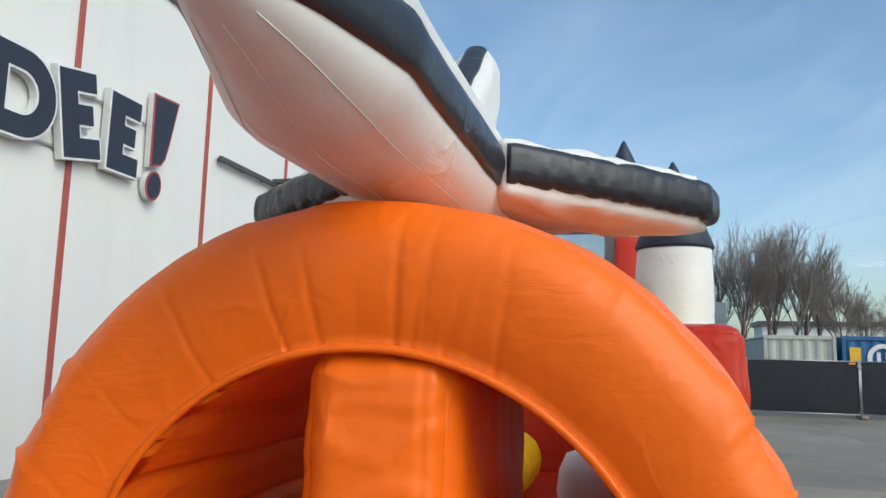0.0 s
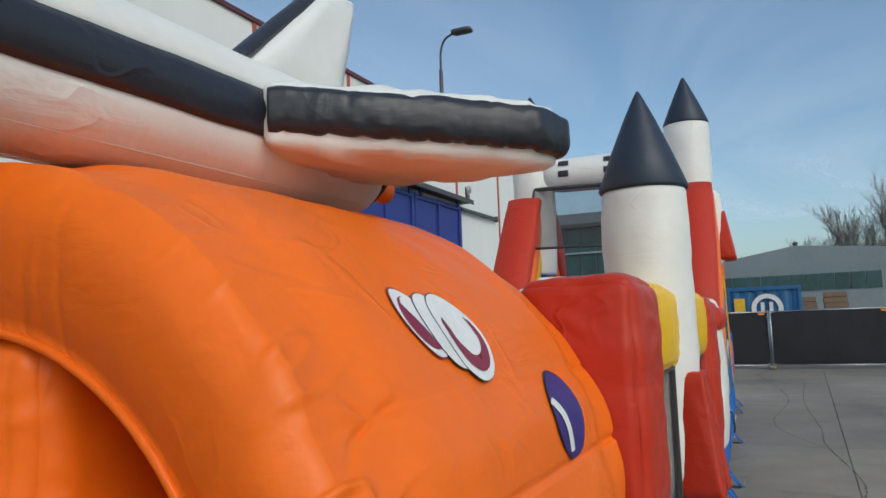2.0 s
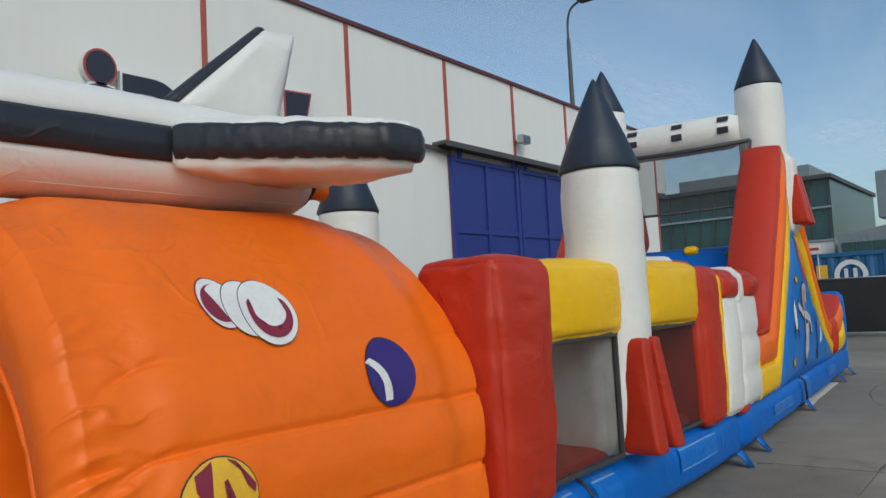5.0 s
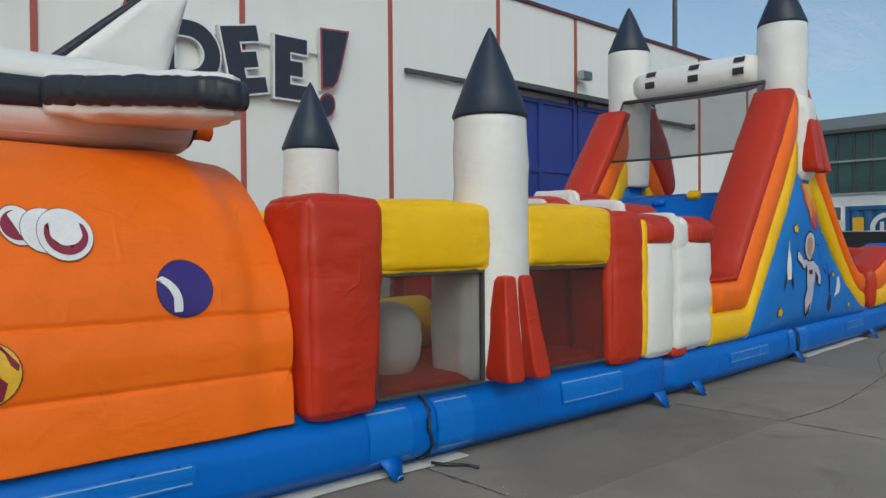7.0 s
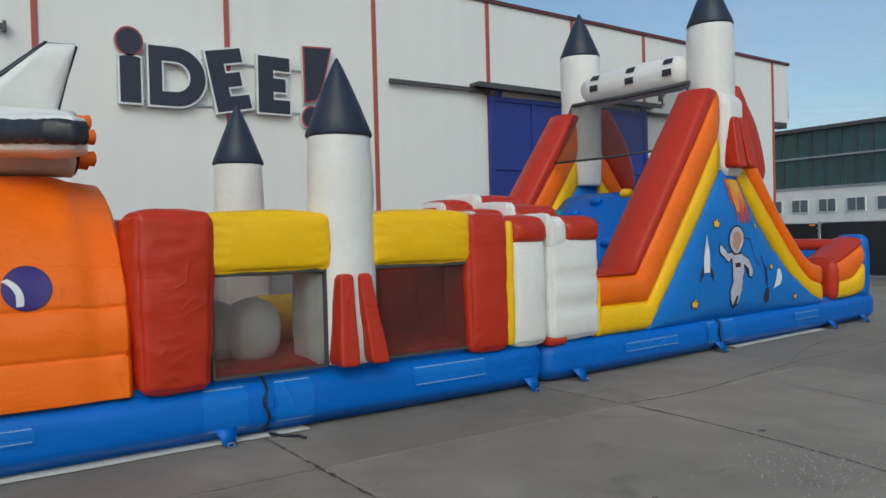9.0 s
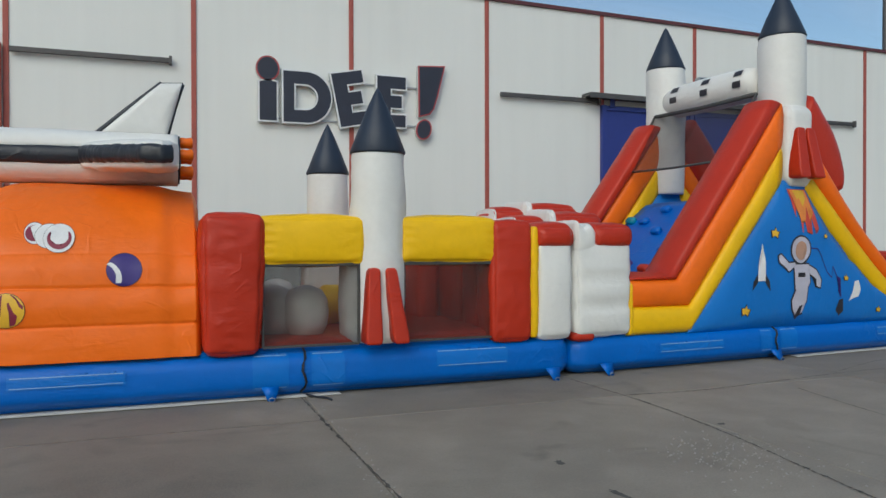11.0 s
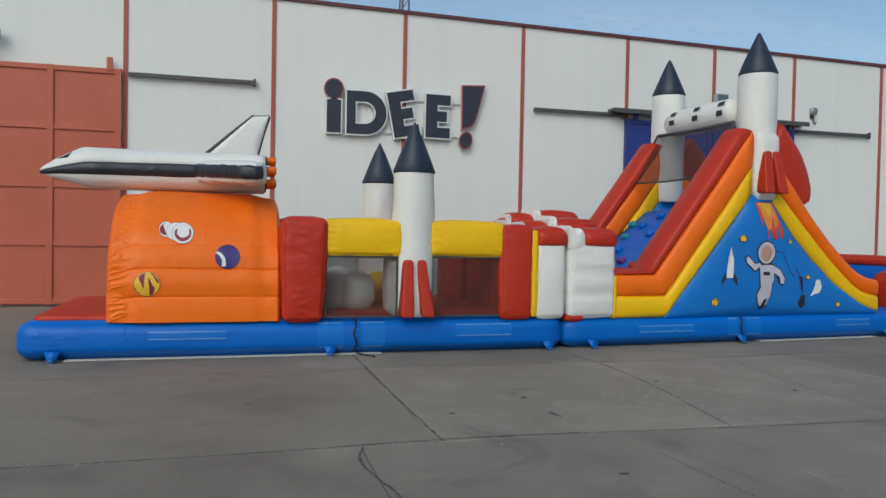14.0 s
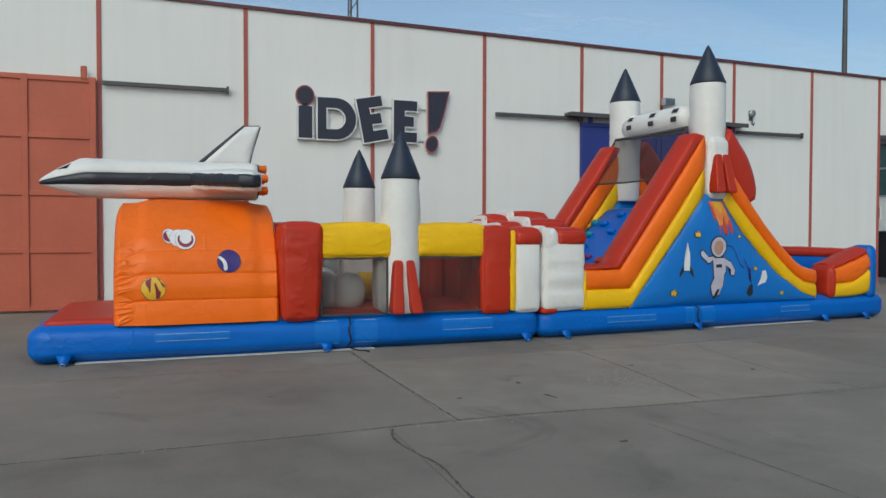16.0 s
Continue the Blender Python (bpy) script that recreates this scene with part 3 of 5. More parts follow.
def star_crease(dx, dz):
    """Creases that radiate from the end of a quilting seam."""
    r = math.hypot(dx, dz)
    if r > 0.26:
        return 0.0
    ang = math.atan2(dz, dx)
    fan = max(0.0, math.cos(2.5 * ang + 1.3 * noise.noise(Vector((dx * 6, dz * 6, 8))))) ** 10
    return fan * math.exp(-r / 0.09) * min(1, r / 0.015)


def soft_rect(a, b, ra, rb):
    """A point on a rounded rectangle from one on the square."""
    ca, cb = max(-1 + ra, min(1 - ra, a)), max(-1 + rb, min(1 - rb, b))
    da, db = (a - ca) / ra, (b - cb) / rb
    n = math.hypot(da, db)
    if n > 1e-6 and (abs(da) > 0 and abs(db) > 0):
        m = (abs(da) ** 5 + abs(db) ** 5) ** 0.2
        da, db = da / n * m, db / n * m
    return ca + da * ra, cb + db * rb


for i in range(NS + 1):
    s = i / NS
    oy, oz = arch_outline(s, 1.29, 0.88, AZ - 0.88)
    iy, iz = arch_outline(s, 0.91, 0.76, 0.88)
    ring = []
    for a, b in sect:
        a2 = math.copysign(abs(a) ** 0.8, a)
        b2 = math.copysign(1 - (1 - abs(b)) ** 1.6, b)
        a2, b2 = soft_rect(a2, b2, 1.25, 0.40) if a2 > -0.25 else (a2, b2)
        w = (a2 + 1) / 2
        y, z = iy + (oy - iy) * w, iz + (oz - iz) * w
        x = AX0 + (b2 + 1) / 2 * (AX1 - AX0)
        out = Vector((0, oy - iy, oz - iz)).normalized()
        p = Vector((x, y, z))
        if a > 0.4:
            near = min(abs(oz - h) for h in FLANK_SEAMS)
            flank = max(0, min(1, (1.75 - oz) * 3))
            p -= out * 0.013 * flank * math.exp(-(near / 0.014) ** 2) * (a2 + 0.2) * (0.35 if oz > 1.35 else 1)
            p += out * 0.016 * flank * (1 - math.exp(-(near / 0.10) ** 2))
            # gathers that run off the seam ends at the mouth
            for h in FLANK_SEAMS:
                p -= out * 0.036 * star_crease(x - AX0 - 0.24 - 0.05 * (h - 1), (oz - h) * 1.2) * flank
                p -= out * 0.016 * star_crease(AX1 - 0.07 - x, (oz - h) * 1.2) * flank
            g = math.exp(-((x - AX0 - 0.06) / 0.17) ** 2)
            p += out * 0.016 * g * ridged(Vector((x * 3.0 + 2.2 * oz, oz * 9 - 3 * x, s * 4)), 4) * (0.4 + flank)
        if a < -0.4:
            near = min(abs(iz - h) for h in INNER_SEAMS)
            p += out * 0.035 * math.exp(-(near / 0.03) ** 2) * max(0, min(1, (1.6 - iz) * 5)) * min(1, max(0, (x - AX0 - 0.08) * 5))
        # the shoulders drop towards both ends
        p -= out * (a2 + 1) * 0.5 * (0.035 * math.exp(-((x - AX0) / 0.22) ** 2) + 0.04 * math.exp(-((AX1 - x) / 0.16) ** 2) * max(0, min(1, (oz - 1.2) * 2)))
        # drawn folds that run out from the welt of the mouth
        if b < -0.2:
            fade = math.exp(-((x - AX0) / 0.30) ** 2) * math.exp(-((a2 + 0.45) / 0.75) ** 2)
            for fs, fa, fw, slant in FOLDS:
                e = (s - fs - slant * 0.25 * (a2 + 1) * 0.5) / fw
                if abs(e) < 3:
                    p -= (out * 0.6 + Vector((-0.6, 0, 0))) * 0.017 * fa * fade * math.exp(-e * e)
            # fine drawn creases across the rounded front
            p += (out * 0.7 + Vector((-0.5, 0, 0))) * 0.009 * fade * ridged(Vector((s * 46 + 2.5 * a2, a2 * 1.3 + s * 5, 4)), 3.0) * (0.4 + 0.6 * abs(noise.noise(Vector((s * 9, a2, 1)))))
        # the front swells forwards between welt and flank
        if b < -0.98:
            p.x += 0.055 * (1 - a2) * 0.5 - 0.05 * math.sin(math.pi * (a2 + 1) / 2)
        p += out * 0.012 * noise.noise(p * 2.3) + out * 0.005 * noise.noise(p * 7)
        ring.append(bm.verts.new(p))
    rings.append(ring)
k = len(sect)
for a, b in zip(rings, rings[1:]):
    for i in range(k):
        bm.faces.new((a[i], a[(i + 1) % k], b[(i + 1) % k], b[i]))
bm.faces.new(rings[0])
bm.faces.new(rings[-1])
arch_tree = BVHTree.FromBMesh(bm)
tunnel = part("tunnel_arch", bm, ORANGE, course, "orange inflated tunnel arch with quilted flanks")
# welded lip round the mouth
lip = []
for i in range(61):
    y, z = arch_outline(i / 60, 0.915, 0.76, 0.885)
    lip.append((AX0 + 0.045, y, z))
part("mouth_welt", tube(lip, 0.014, 8), ORANGE, tunnel)


def divider_shape(p):
    """The divider narrows to the rear, with gathered wrinkles on its rounded front."""
    k = (p.x - 1.82) / 1.93
    p.y += 0.07 * k * (1 if p.y < 1.2 else 0)
    f = math.exp(-((p.x - 1.82) / 0.15) ** 2)
    p.x -= 0.011 * f * ridged(Vector((p.y * 3.5 + 1.5 * p.z, p.z * 7.5 - 2.0 * p.y, 2)), 3.2)
    p.x += 0.004 * f * math.exp(-((p.y - 1.08) / 0.012) ** 2)
    p.y += 0.010 * (1 - f) * noise.noise(p * 5)
    return p


part("tunnel_divider", pillow((1.82, 0.985, 0.47), (3.74, 1.475, 1.66), 0.13, 0.035, 60, 0.008, (), divider_shape), ORANGE, course, "orange quilted divider inside the tunnel")

# prints on the tunnel flank
bigball = printed("printed_ball", disc(2.43, 1.625, 0.088, 0.105, 15), arch_tree, 0.004, PRINT_MAROON, tunnel, label="overlapping white printed balls")
printed("ball_face", disc(2.43, 1.625, 0.083, 0.100, 15), arch_tree, 0.006, PRINT_WHITE, bigball)
printed("ball_mark", crescent(2.430, 1.625, 0.076, 0.012, 0.010, 0.066, a0=95, a1=290), arch_tree, 0.008, PRINT_MAROON, bigball)
for cx, cz, r in ((2.545, 1.60, 0.112), (2.635, 1.58, 0.132)):
    printed("ball_edge", disc(cx, cz, r, r * 1.03), arch_tree, 0.0065 + (cx - 2.5) * 0.02, PRINT_INK, bigball)
    printed("ball_face", disc(cx, cz, r - 0.003, r * 1.03 - 0.003), arch_tree, 0.008 + (cx - 2.5) * 0.02, PRINT_WHITE, bigball)
printed("ball_mark", crescent(2.638, 1.578, 0.102, 0.0, 0.024, 0.080, a0=-208, a1=28), arch_tree, 0.0135, PRINT_MAROON, bigball)
pball = printed("printed_ball", disc(3.19, 1.285, 0.155, 0.155), arch_tree, 0.004, PRINT_INK, tunnel, label="purple printed ball with a white band")
printed("ball_face", disc(3.19, 1.285, 0.150), arch_tree, 0.006, PRINT_PURPLE, pball)
printed("ball_mark", crescent(3.005, 1.205, 0.165, -0.03, -0.004, 0.150, a0=-14, a1=66), arch_tree, 0.009, PRINT_WHITE, pball)
yball = printed("printed_ball", disc(2.235, 0.940, 0.155), arch_tree, 0.004, PRINT_INK, tunnel, label="gold printed ball with maroon bands")
printed("ball_face", disc(2.235, 0.940, 0.150), arch_tree, 0.006, PRINT_GOLD, yball)
for poly in ([(-0.64, 0.70), (-0.17, 0.95), (-0.25, -0.35), (-0.32, -0.30), (-0.42, 0.05), (-0.62, 0.35)],
             [(0.08, 0.45), (0.18, 0.50), (0.42, -0.10), (0.62, -0.30), (0.50, -0.82), (0.20, -0.93), (0.30, -0.50), (0.12, 0.10)],
             [(0.22, 0.94), (0.45, 0.86), (0.94, 0.25), (0.90, 0.05), (0.70, 0.25), (0.62, 0.55)],
             [(-0.92, -0.22), (-0.75, -0.55), (-0.48, -0.84), (-0.60, -0.76), (-0.88, -0.42)]):
    printed("ball_mark", [(2.235 + 0.15 * a, 0.940 + 0.15 * b) for a, b in poly], arch_tree, 0.009, PRINT_MAROON, yball)

# ---- the shuttle on top of the tunnel ----
SYM = 1.30


def axis(x):
    return 1.28 + 0.035 * min(1, max(0, (x - 1.1) / 0.5))

shuttle = part("shuttle", bmesh.new(), WHITE, course, "white and black inflated space shuttle")


def body_at(x):
    """Half width at the black belt, belt bottom, belt top, keel and back height of the shuttle at x."""
    f = (x - 0.74) / 2.94
    g = max(f, 0)
    wide = 0.268 * min(1, g / 0.24) ** 0.8 + 0.012 + 0.008 * g
    back = 2.40 + 0.32 * min(1, g / 0.18) ** 0.8
    keel = 2.35 - 0.195 * min(1, g / 0.24) ** 0.8
    return wide, 2.338 + 0.010 * g, 2.385 + 0.115 * min(1, g / 0.2) ** 0.8 + 0.035 * g, keel, back


def hull(which):
    bm = bmesh.new()
    n, rings = 46, []
    for i in range(n + 1):
        x = 0.74 + 2.94 * (i / n) ** 1.15
        w, b0, b1, keel, back = body_at(x)
        ring = []
        m = 22
        if which == "back":
            for k in range(m + 1):
                a = math.pi * k / m
                ring.append((x, axis(x) - 0.97 * w * math.copysign(abs(math.cos(a)) ** 0.9, math.cos(a)), b1 - 0.02 + (back - b1 + 0.02) * math.sin(a) ** 0.75))
        elif which == "keel":
            for k in range(m + 1):
                a = math.pi * k / m
                ring.append((x, axis(x) - 0.97 * w * math.cos(a), b0 + 0.02 - (b0 + 0.02 - keel) * math.sin(a) ** 0.95))
        else:
            for sgn in (-1, 1):
                for k in range(7):
                    t = k / 6
                    ring.append((x, axis(x) + sgn * (w + 0.028 * math.sin(math.pi * t)), (b0 + (b1 - b0) * t) if sgn < 0 else (b1 + (b0 - b1) * t)))
        rings.append([bm.verts.new(Vector(p) + Vector((0, 0, 0.006 * noise.noise(Vector(p) * 4)))) for p in ring])
    k = len(rings[0])
    for a, b in zip(rings, rings[1:]):
        for i in range(k):
            bm.faces.new((a[i], a[(i + 1) % k], b[(i + 1) % k], b[i]))
    bm.faces.new(rings[0])
    bm.faces.new(rings[-1])
    return bm


for a in (0.5, 0.27, 0.73):
    line = []
    for i in range(30):
        x = 0.95 + 2.65 * i / 29
        w, b0, b1, keel, back = body_at(x)
        line.append((x, axis(x) - 0.97 * w * math.cos(math.pi * a), b0 + 0.02 - (b0 + 0.02 - keel) * math.sin(math.pi * a) ** 0.95 - 0.002))
    part("hull_weld", tube(line, 0.0016, 5), WHITE, shuttle)
part("upper_hull", hull("back"), WHITE, shuttle)
part("lower_hull", hull("keel"), WHITE, shuttle)
part("belt", hull("belt"), BLACK, shuttle, "black vinyl belt")


def wing(sgn, z0, z1, out, swell):
    """A delta wing slab from the hull to the tip, puffed between its edges."""
    bm = bmesh.new()
    pts = [(2.74, 0.29), (2.94, 0.58), (3.18, 0.90), (3.37, 1.12 + out), (3.53, 1.17 + out), (3.61, 1.10), (3.68, 0.8), (3.68, 0.15), (2.9, 0.15)]
    pts = [tuple(p) for p in smooth_line(pts + pts[:1], 9, False)[:-1]]
    cx, cy = 3.35, 0.55
    layers = []
    for f, z in ((0.0, z0 - swell), (0.45, z0 - swell * 0.85), (0.8, z0 - swell * 0.5), (0.985, z0), (1.0, z0 + 0.03), (1.0, z1 - 0.03), (0.985, z1), (0.8, z1 + swell * 0.5), (0.45, z1 + swell * 0.85), (0.0, z1 + swell)):
        if f == 0:
            layers.append([bm.verts.new((cx, SYM - sgn * cy, z))])
            continue
        row = []
        for x, y in pts:
            q = Vector((cx + (x - cx) * f, SYM - sgn * (cy + (y - cy) * f), z))
            q.z -= 0.06 * min(1, max(0, abs(q.y - SYM) - 0.3))
            q.z += (0.022 if z < 2.38 else 0.020) * noise.noise(Vector((q.x * 9, q.y * 9, 1))) * (1 if f < 0.99 else 0.5)
            row.append(bm.verts.new(q))
        layers.append(row)
    n = len(pts)
    for a, b in zip(layers, layers[1:]):
        for i in range(n):
            j = (i + 1) % n
            if len(a) == 1:
                bm.faces.new((a[0], b[j], b[i]))
            elif len(b) == 1:
                bm.faces.new((a[i], a[j], b[0]))
            else:
                bm.faces.new((a[i], a[j], b[j], b[i]))
    return bm


def wing_edge(sgn):
    """The black band along the wing's leading edge and round its tip."""
    line = smooth_line([(2.76, 0.295), (2.94, 0.59), (3.18, 0.915), (3.36, 1.135), (3.52, 1.185), (3.60, 1.13)], 30, False)
    bm = bmesh.new()
    rings = []
    for i, p in enumerate(line):
        q, r = line[max(0, i - 1)], line[min(len(line) - 1, i + 1)]
        d = (r - q).normalized()
        nrm = Vector((-d.y, d.x)) if d.x > -0.2 else Vector((-d.y, d.x))
        ring = []
        for k in range(24):
            a = 2 * math.pi * k / 24
            puff = 1 + 0.07 * noise.noise(Vector((p.x * 11, p.y * 11, 3 + 0.4 * math.sin(a)))) - 0.13 * ridged(Vector((p.x * 9 + math.sin(a), p.y * 9, 2.2 * math.sin(a))), 3.5)
            o = nrm * (0.05 * math.cos(a)) * puff
            zz = 2.442 + 0.092 * math.copysign(abs(math.sin(a)) ** 0.7, math.sin(a)) * puff
            ring.append(bm.verts.new((p.x + o.x, SYM - sgn * (p.y + o.y), zz - 0.07 * min(1, max(0, p.y - 0.3)))))
        rings.append(ring)
    for a, b in zip(rings, rings[1:]):
        for k in range(24):
            bm.faces.new((a[k], a[(k + 1) % 24], b[(k + 1) % 24], b[k]))
    bm.faces.new(rings[0])
    bm.faces.new(rings[-1])
    return bm


for sgn in (1, -1):
    wg = part("wing", wing(sgn, 2.31, 2.545, 0.0, 0.05), WHITE, shuttle)
    part("leading_edge", wing_edge(sgn), BLACK, wg, "black puffed wing edge")
fin = strip([(2.87, 2.66), (3.56, 2.66)], [(3.51, 3.26), (3.73, 3.275)], SYM - 0.07, SYM + 0.07, 0.055, per=14)
for v in fin.verts:
    v.co.y += 0.008 * noise.noise(v.co * 6)
fin = part("tail_fin", fin, WHITE, shuttle)
edge = tube(smooth_line([(2.84, SYM, 2.67), (3.17, SYM, 2.965), (3.52, SYM, 3.27)], 5, False), 0.032, 12)
for v in edge.verts:
    v.co.y = SYM + (v.co.y - SYM) * 1.9 + 0.008 * noise.noise(v.co * 9)
part("fin_front_edge", edge, BLACK, fin, "black fin edge")
part("fin_rear_edge", tube(smooth_line([(3.57, SYM, 2.67), (3.655, SYM, 3.0), (3.74, SYM, 3.275)], 4, False), 0.018, 8), BLACK, fin, "black fin edge")
part("fin_tip", tube([(3.51, SYM, 3.272), (3.74, SYM, 3.285)], 0.012, 8), BLACK, fin, "black fin edge")
tail = lathe([(0.02, 3.672), (0.27, 3.675), (0.28, 3.70), (0.02, 3.715)], (0, 0, 0), 36, 0.0, "x")
for v in tail.verts:
    v.co.y, v.co.z = SYM + v.co.y * 1.12, 2.44 + v.co.z * 0.95
part("tail_plate", tail, BLACK, shuttle, "black tail plate")
for y, z in ((SYM - 0.19, 2.48), (SYM, 2.63), (SYM + 0.19, 2.48), (SYM - 0.17, 2.30), (SYM + 0.17, 2.30)):
    part("engine_nozzle", lathe([(0.05, 3.69), (0.062, 3.72), (0.056, 3.77), (0.066, 3.825), (0.04, 3.84)], (0, y, z), 18, 0.003, "x"), ORANGE, shuttle, "orange inflated engine nozzle")
for sgn in (-1, 1):
    bm = bmesh.new()
    vs = []
    for x, z in ((0.97, 2.545), (1.10, 2.56), (1.15, 2.635), (1.09, 2.63)):
        w, b0, b1, keel, back = body_at(x)
        a = math.asin(min(1, max(0, (z - b1 + 0.02) / (back - b1 + 0.02))) ** (1 / 0.75))
        vs.append((x, axis(x) + sgn * (0.97 * w * math.cos(a) ** 0.9 + 0.012), z))
    q = [bm.verts.new(p) for p in vs] + [bm.verts.new(Vector(p) + Vector((0, -sgn * 0.03, 0))) for p in vs]
    for f in ((0, 1, 2, 3), (7, 6, 5, 4), (0, 4, 5, 1), (1, 5, 6, 2), (2, 6, 7, 3), (3, 7, 4, 0)):
        bm.faces.new([q[i] for i in f])
    part("cockpit_window", bm, BLACK, shuttle, "black printed cockpit window")

# ---- pillars, beams, net windows and rocket towers of the course ----
def on_side(lo, hi, far):
    """Mirrors a span across the course for its far side."""
    return (lo, hi) if not far else ((lo[0], W - hi[1], lo[2]), (hi[0], W - lo[1], hi[2]))


def block(name, lo, hi, mat, far, r=0.14, bulge=0.06, seams=(), label="", cuts=13, wrinkle=0.008, parent=None, deform=None):
    lo, hi = on_side(lo, hi, far)
    return part(name, pillow(lo, hi, r, bulge, cuts, wrinkle, seams, deform), mat, parent or course, label)


def puckers(p, along, strength=1.0):
    """Short cross wrinkles that gather on a weld."""
    return 0.0115 * strength * (math.sin(p.z * 62 + 6 * noise.noise(p * 3)) * (0.5 + 0.9 * noise.noise(Vector((4, 1, p.z * 5))))) * math.exp(-(along / 0.07) ** 2)


def flared(p):
    """A pillar that widens a little towards its head, gathered on its middle weld."""
    if p.y < 0.1 or p.y > W - 0.1:
        p.y += puckers(p, p.x - 4.13)
    if p.x < 4.0:
        p.x += puckers(p, min(abs(p.y - 0.19), abs(p.y - W + 0.19)))
    k = (p.z - 0.5) / 1.3
    p.x = 4.13 + (p.x - 4.13) * (0.95 + 0.16 * k) + 0.02 * k
    return p


def ends_drawn(x0, x1):
    def f(p):
        p.y += puckers(p, min(p.x - x0, x1 - p.x) - 0.09, 0.9)
        return p
    return f


def pillar_two(p):
    if p.y < 0.1 or p.y > W - 0.1:
        p.y += puckers(p, p.x - 6.93)
    return p


TOWER = [(0.27, 0.50), (0.285, 0.9), (0.282, 1.4), (0.29, 1.8), (0.285, 2.2), (0.278, 2.44), (0.262, 2.475)]
CONE = [(0.285, 2.455), (0.295, 2.475), (0.20, 2.72), (0.105, 2.95), (0.035, 3.10), (0.008, 3.15)]


def finer(profile, n=5):
    return [tuple(p) for p in smooth_line(profile, n, False)]


def rocket_fin(parent, pts_front, y_top, y_foot, w, name="fin"):
    """A red stabiliser: a tapered air wedge leaning outwards."""
    (xt, zt), (xf, zf) = pts_front
    def shape(p):
        t = max(0, (zt - p.z) / (zt - zf))
        p.x = xt + (xf - xt) * t + p.x * (0.85 + 0.34 * t)
        front = y_top + (y_foot - y_top) * t ** 1.1
        p.y = front + (0.02 - front) * (p.y + 0.5)
        return p
    part(name, pillow((-w / 2, -0.5, zf), (w / 2, 0.5, zt), 0.022, 0.014, 12, 0.007, deform=shape), RED, parent, "red inflated rocket fin")


for far in (False, True):
    block("pillar", (3.88, -0.08, 0.46), (4.40, 0.46, 1.79), RED, far, 0.06, 0.045, label="red inflated pillar", cuts=46, wrinkle=0.012, deform=flared)
    for x0, x1 in ((4.40, 5.46), (5.84, 6.92)):
        block("beam", (x0, -0.02, 1.325), (x1, 0.40, 1.785), YELLOW, far, 0.045, 0.045, label="yellow inflated beam", cuts=26, deform=ends_drawn(x0, x1))
    block("pillar", (6.88, -0.05, 0.46), (7.34, 0.40, 1.75), RED, far, 0.05, 0.04, label="red inflated pillar", wrinkle=0.012, cuts=34, deform=pillar_two)
    block("edge_strip", (7.33, -0.05, 0.48), (7.43, 0.05, 1.70), YELLOW, far, 0.04, 0.01, label="yellow vinyl edge strip", cuts=8)
    block("tower_core", (5.30, 0.06, 0.49), (5.90, 0.52, 1.40), WHITE, far, 0.10, 0.03, label="white inflated block behind the tower")
    ty = 0.17 if not far else W - 0.19
    tower = part("rocket_tower", lathe(finer(TOWER), (5.645, ty, 0), 56, 0.014), WHITE, course, "white inflated rocket tower with navy tip")
    part("nose_cone", lathe(CONE, (5.645, ty, 0), 44, 0.004), NAVY, tower, "navy vinyl nose cone")
    if not far:
        rocket_fin(tower, ((5.525, 1.26), (5.50, 0.515)), -0.15, -0.24, 0.135)
        rocket_fin(tower, ((5.70, 1.26), (5.79, 0.515)), -0.15, -0.24, 0.13)
    for x0, x1 in ((4.44, 5.40), (5.88, 6.88)):
        (a, b) = on_side((x0, 0.02, 0.50), (x1, 0.026, 1.33), far)
        win = part("net_window", box(a, b), NET, course, "dark see-through net window", smooth=False)
        win.visible_shadow = False
        if not far:
            for lo, hi in (((x0 - 0.02, 0.0, 1.295), (x1 + 0.02, 0.04, 1.335)), ((x0 - 0.012, 0.0, 0.50), (x0 + 0.012, 0.04, 1.295)), ((x1 - 0.012, 0.0, 0.50), (x1 + 0.012, 0.04, 1.295)), ((x0, 0.0, 0.49), (x1, 0.04, 0.515))):
                part("net_border", box(lo, hi, 0.006), SEAM_GREY, win, smooth=False)
block("cross_wall", (6.92, 0.45, 0.49), (7.30, 1.0, 1.70), RED, False, 0.10, 0.04, label="red inflated cross wall")
block("cross_wall", (6.92, 1.95, 0.49), (7.30, 2.5, 1.70), RED, False, 0.10, 0.04, label="red inflated cross wall")
block("cross_wall", (6.95, 1.0, 0.49), (7.26, 1.95, 1.42), RED, False, 0.10, 0.04, label="red inflated cross wall")
block("cross_wall", (6.64, 1.75, 0.49), (6.92, 2.55, 1.45), RED, False, 0.10, 0.04, label="red inflated cross wall")
block("lintel", (6.92, 0.42, 1.40), (7.30, 2.53, 1.72), RED, False, 0.10, 0.03, label="red inflated lintel")
part("log", lathe(finer([(0.08, 5.24), (0.19, 5.26), (0.235, 5.33), (0.24, 5.7), (0.235, 6.0), (0.19, 6.07), (0.08, 6.09)], 4), (0, 1.45, 0.79), 36, 0.010, "x"), YELLOW, course, "yellow inflated log")
for x, y in ((4.95, 0.55), (4.63, 0.72), (4.85, 2.1)):
    part("bopper", lathe([(0.05, 0.515), (0.17, 0.56), (0.225, 0.66), (0.24, 0.80), (0.225, 0.93), (0.17, 1.03), (0.05, 1.08)], (x, y, 0), 28, 0.016), WHITE, course, "white inflated bopper")


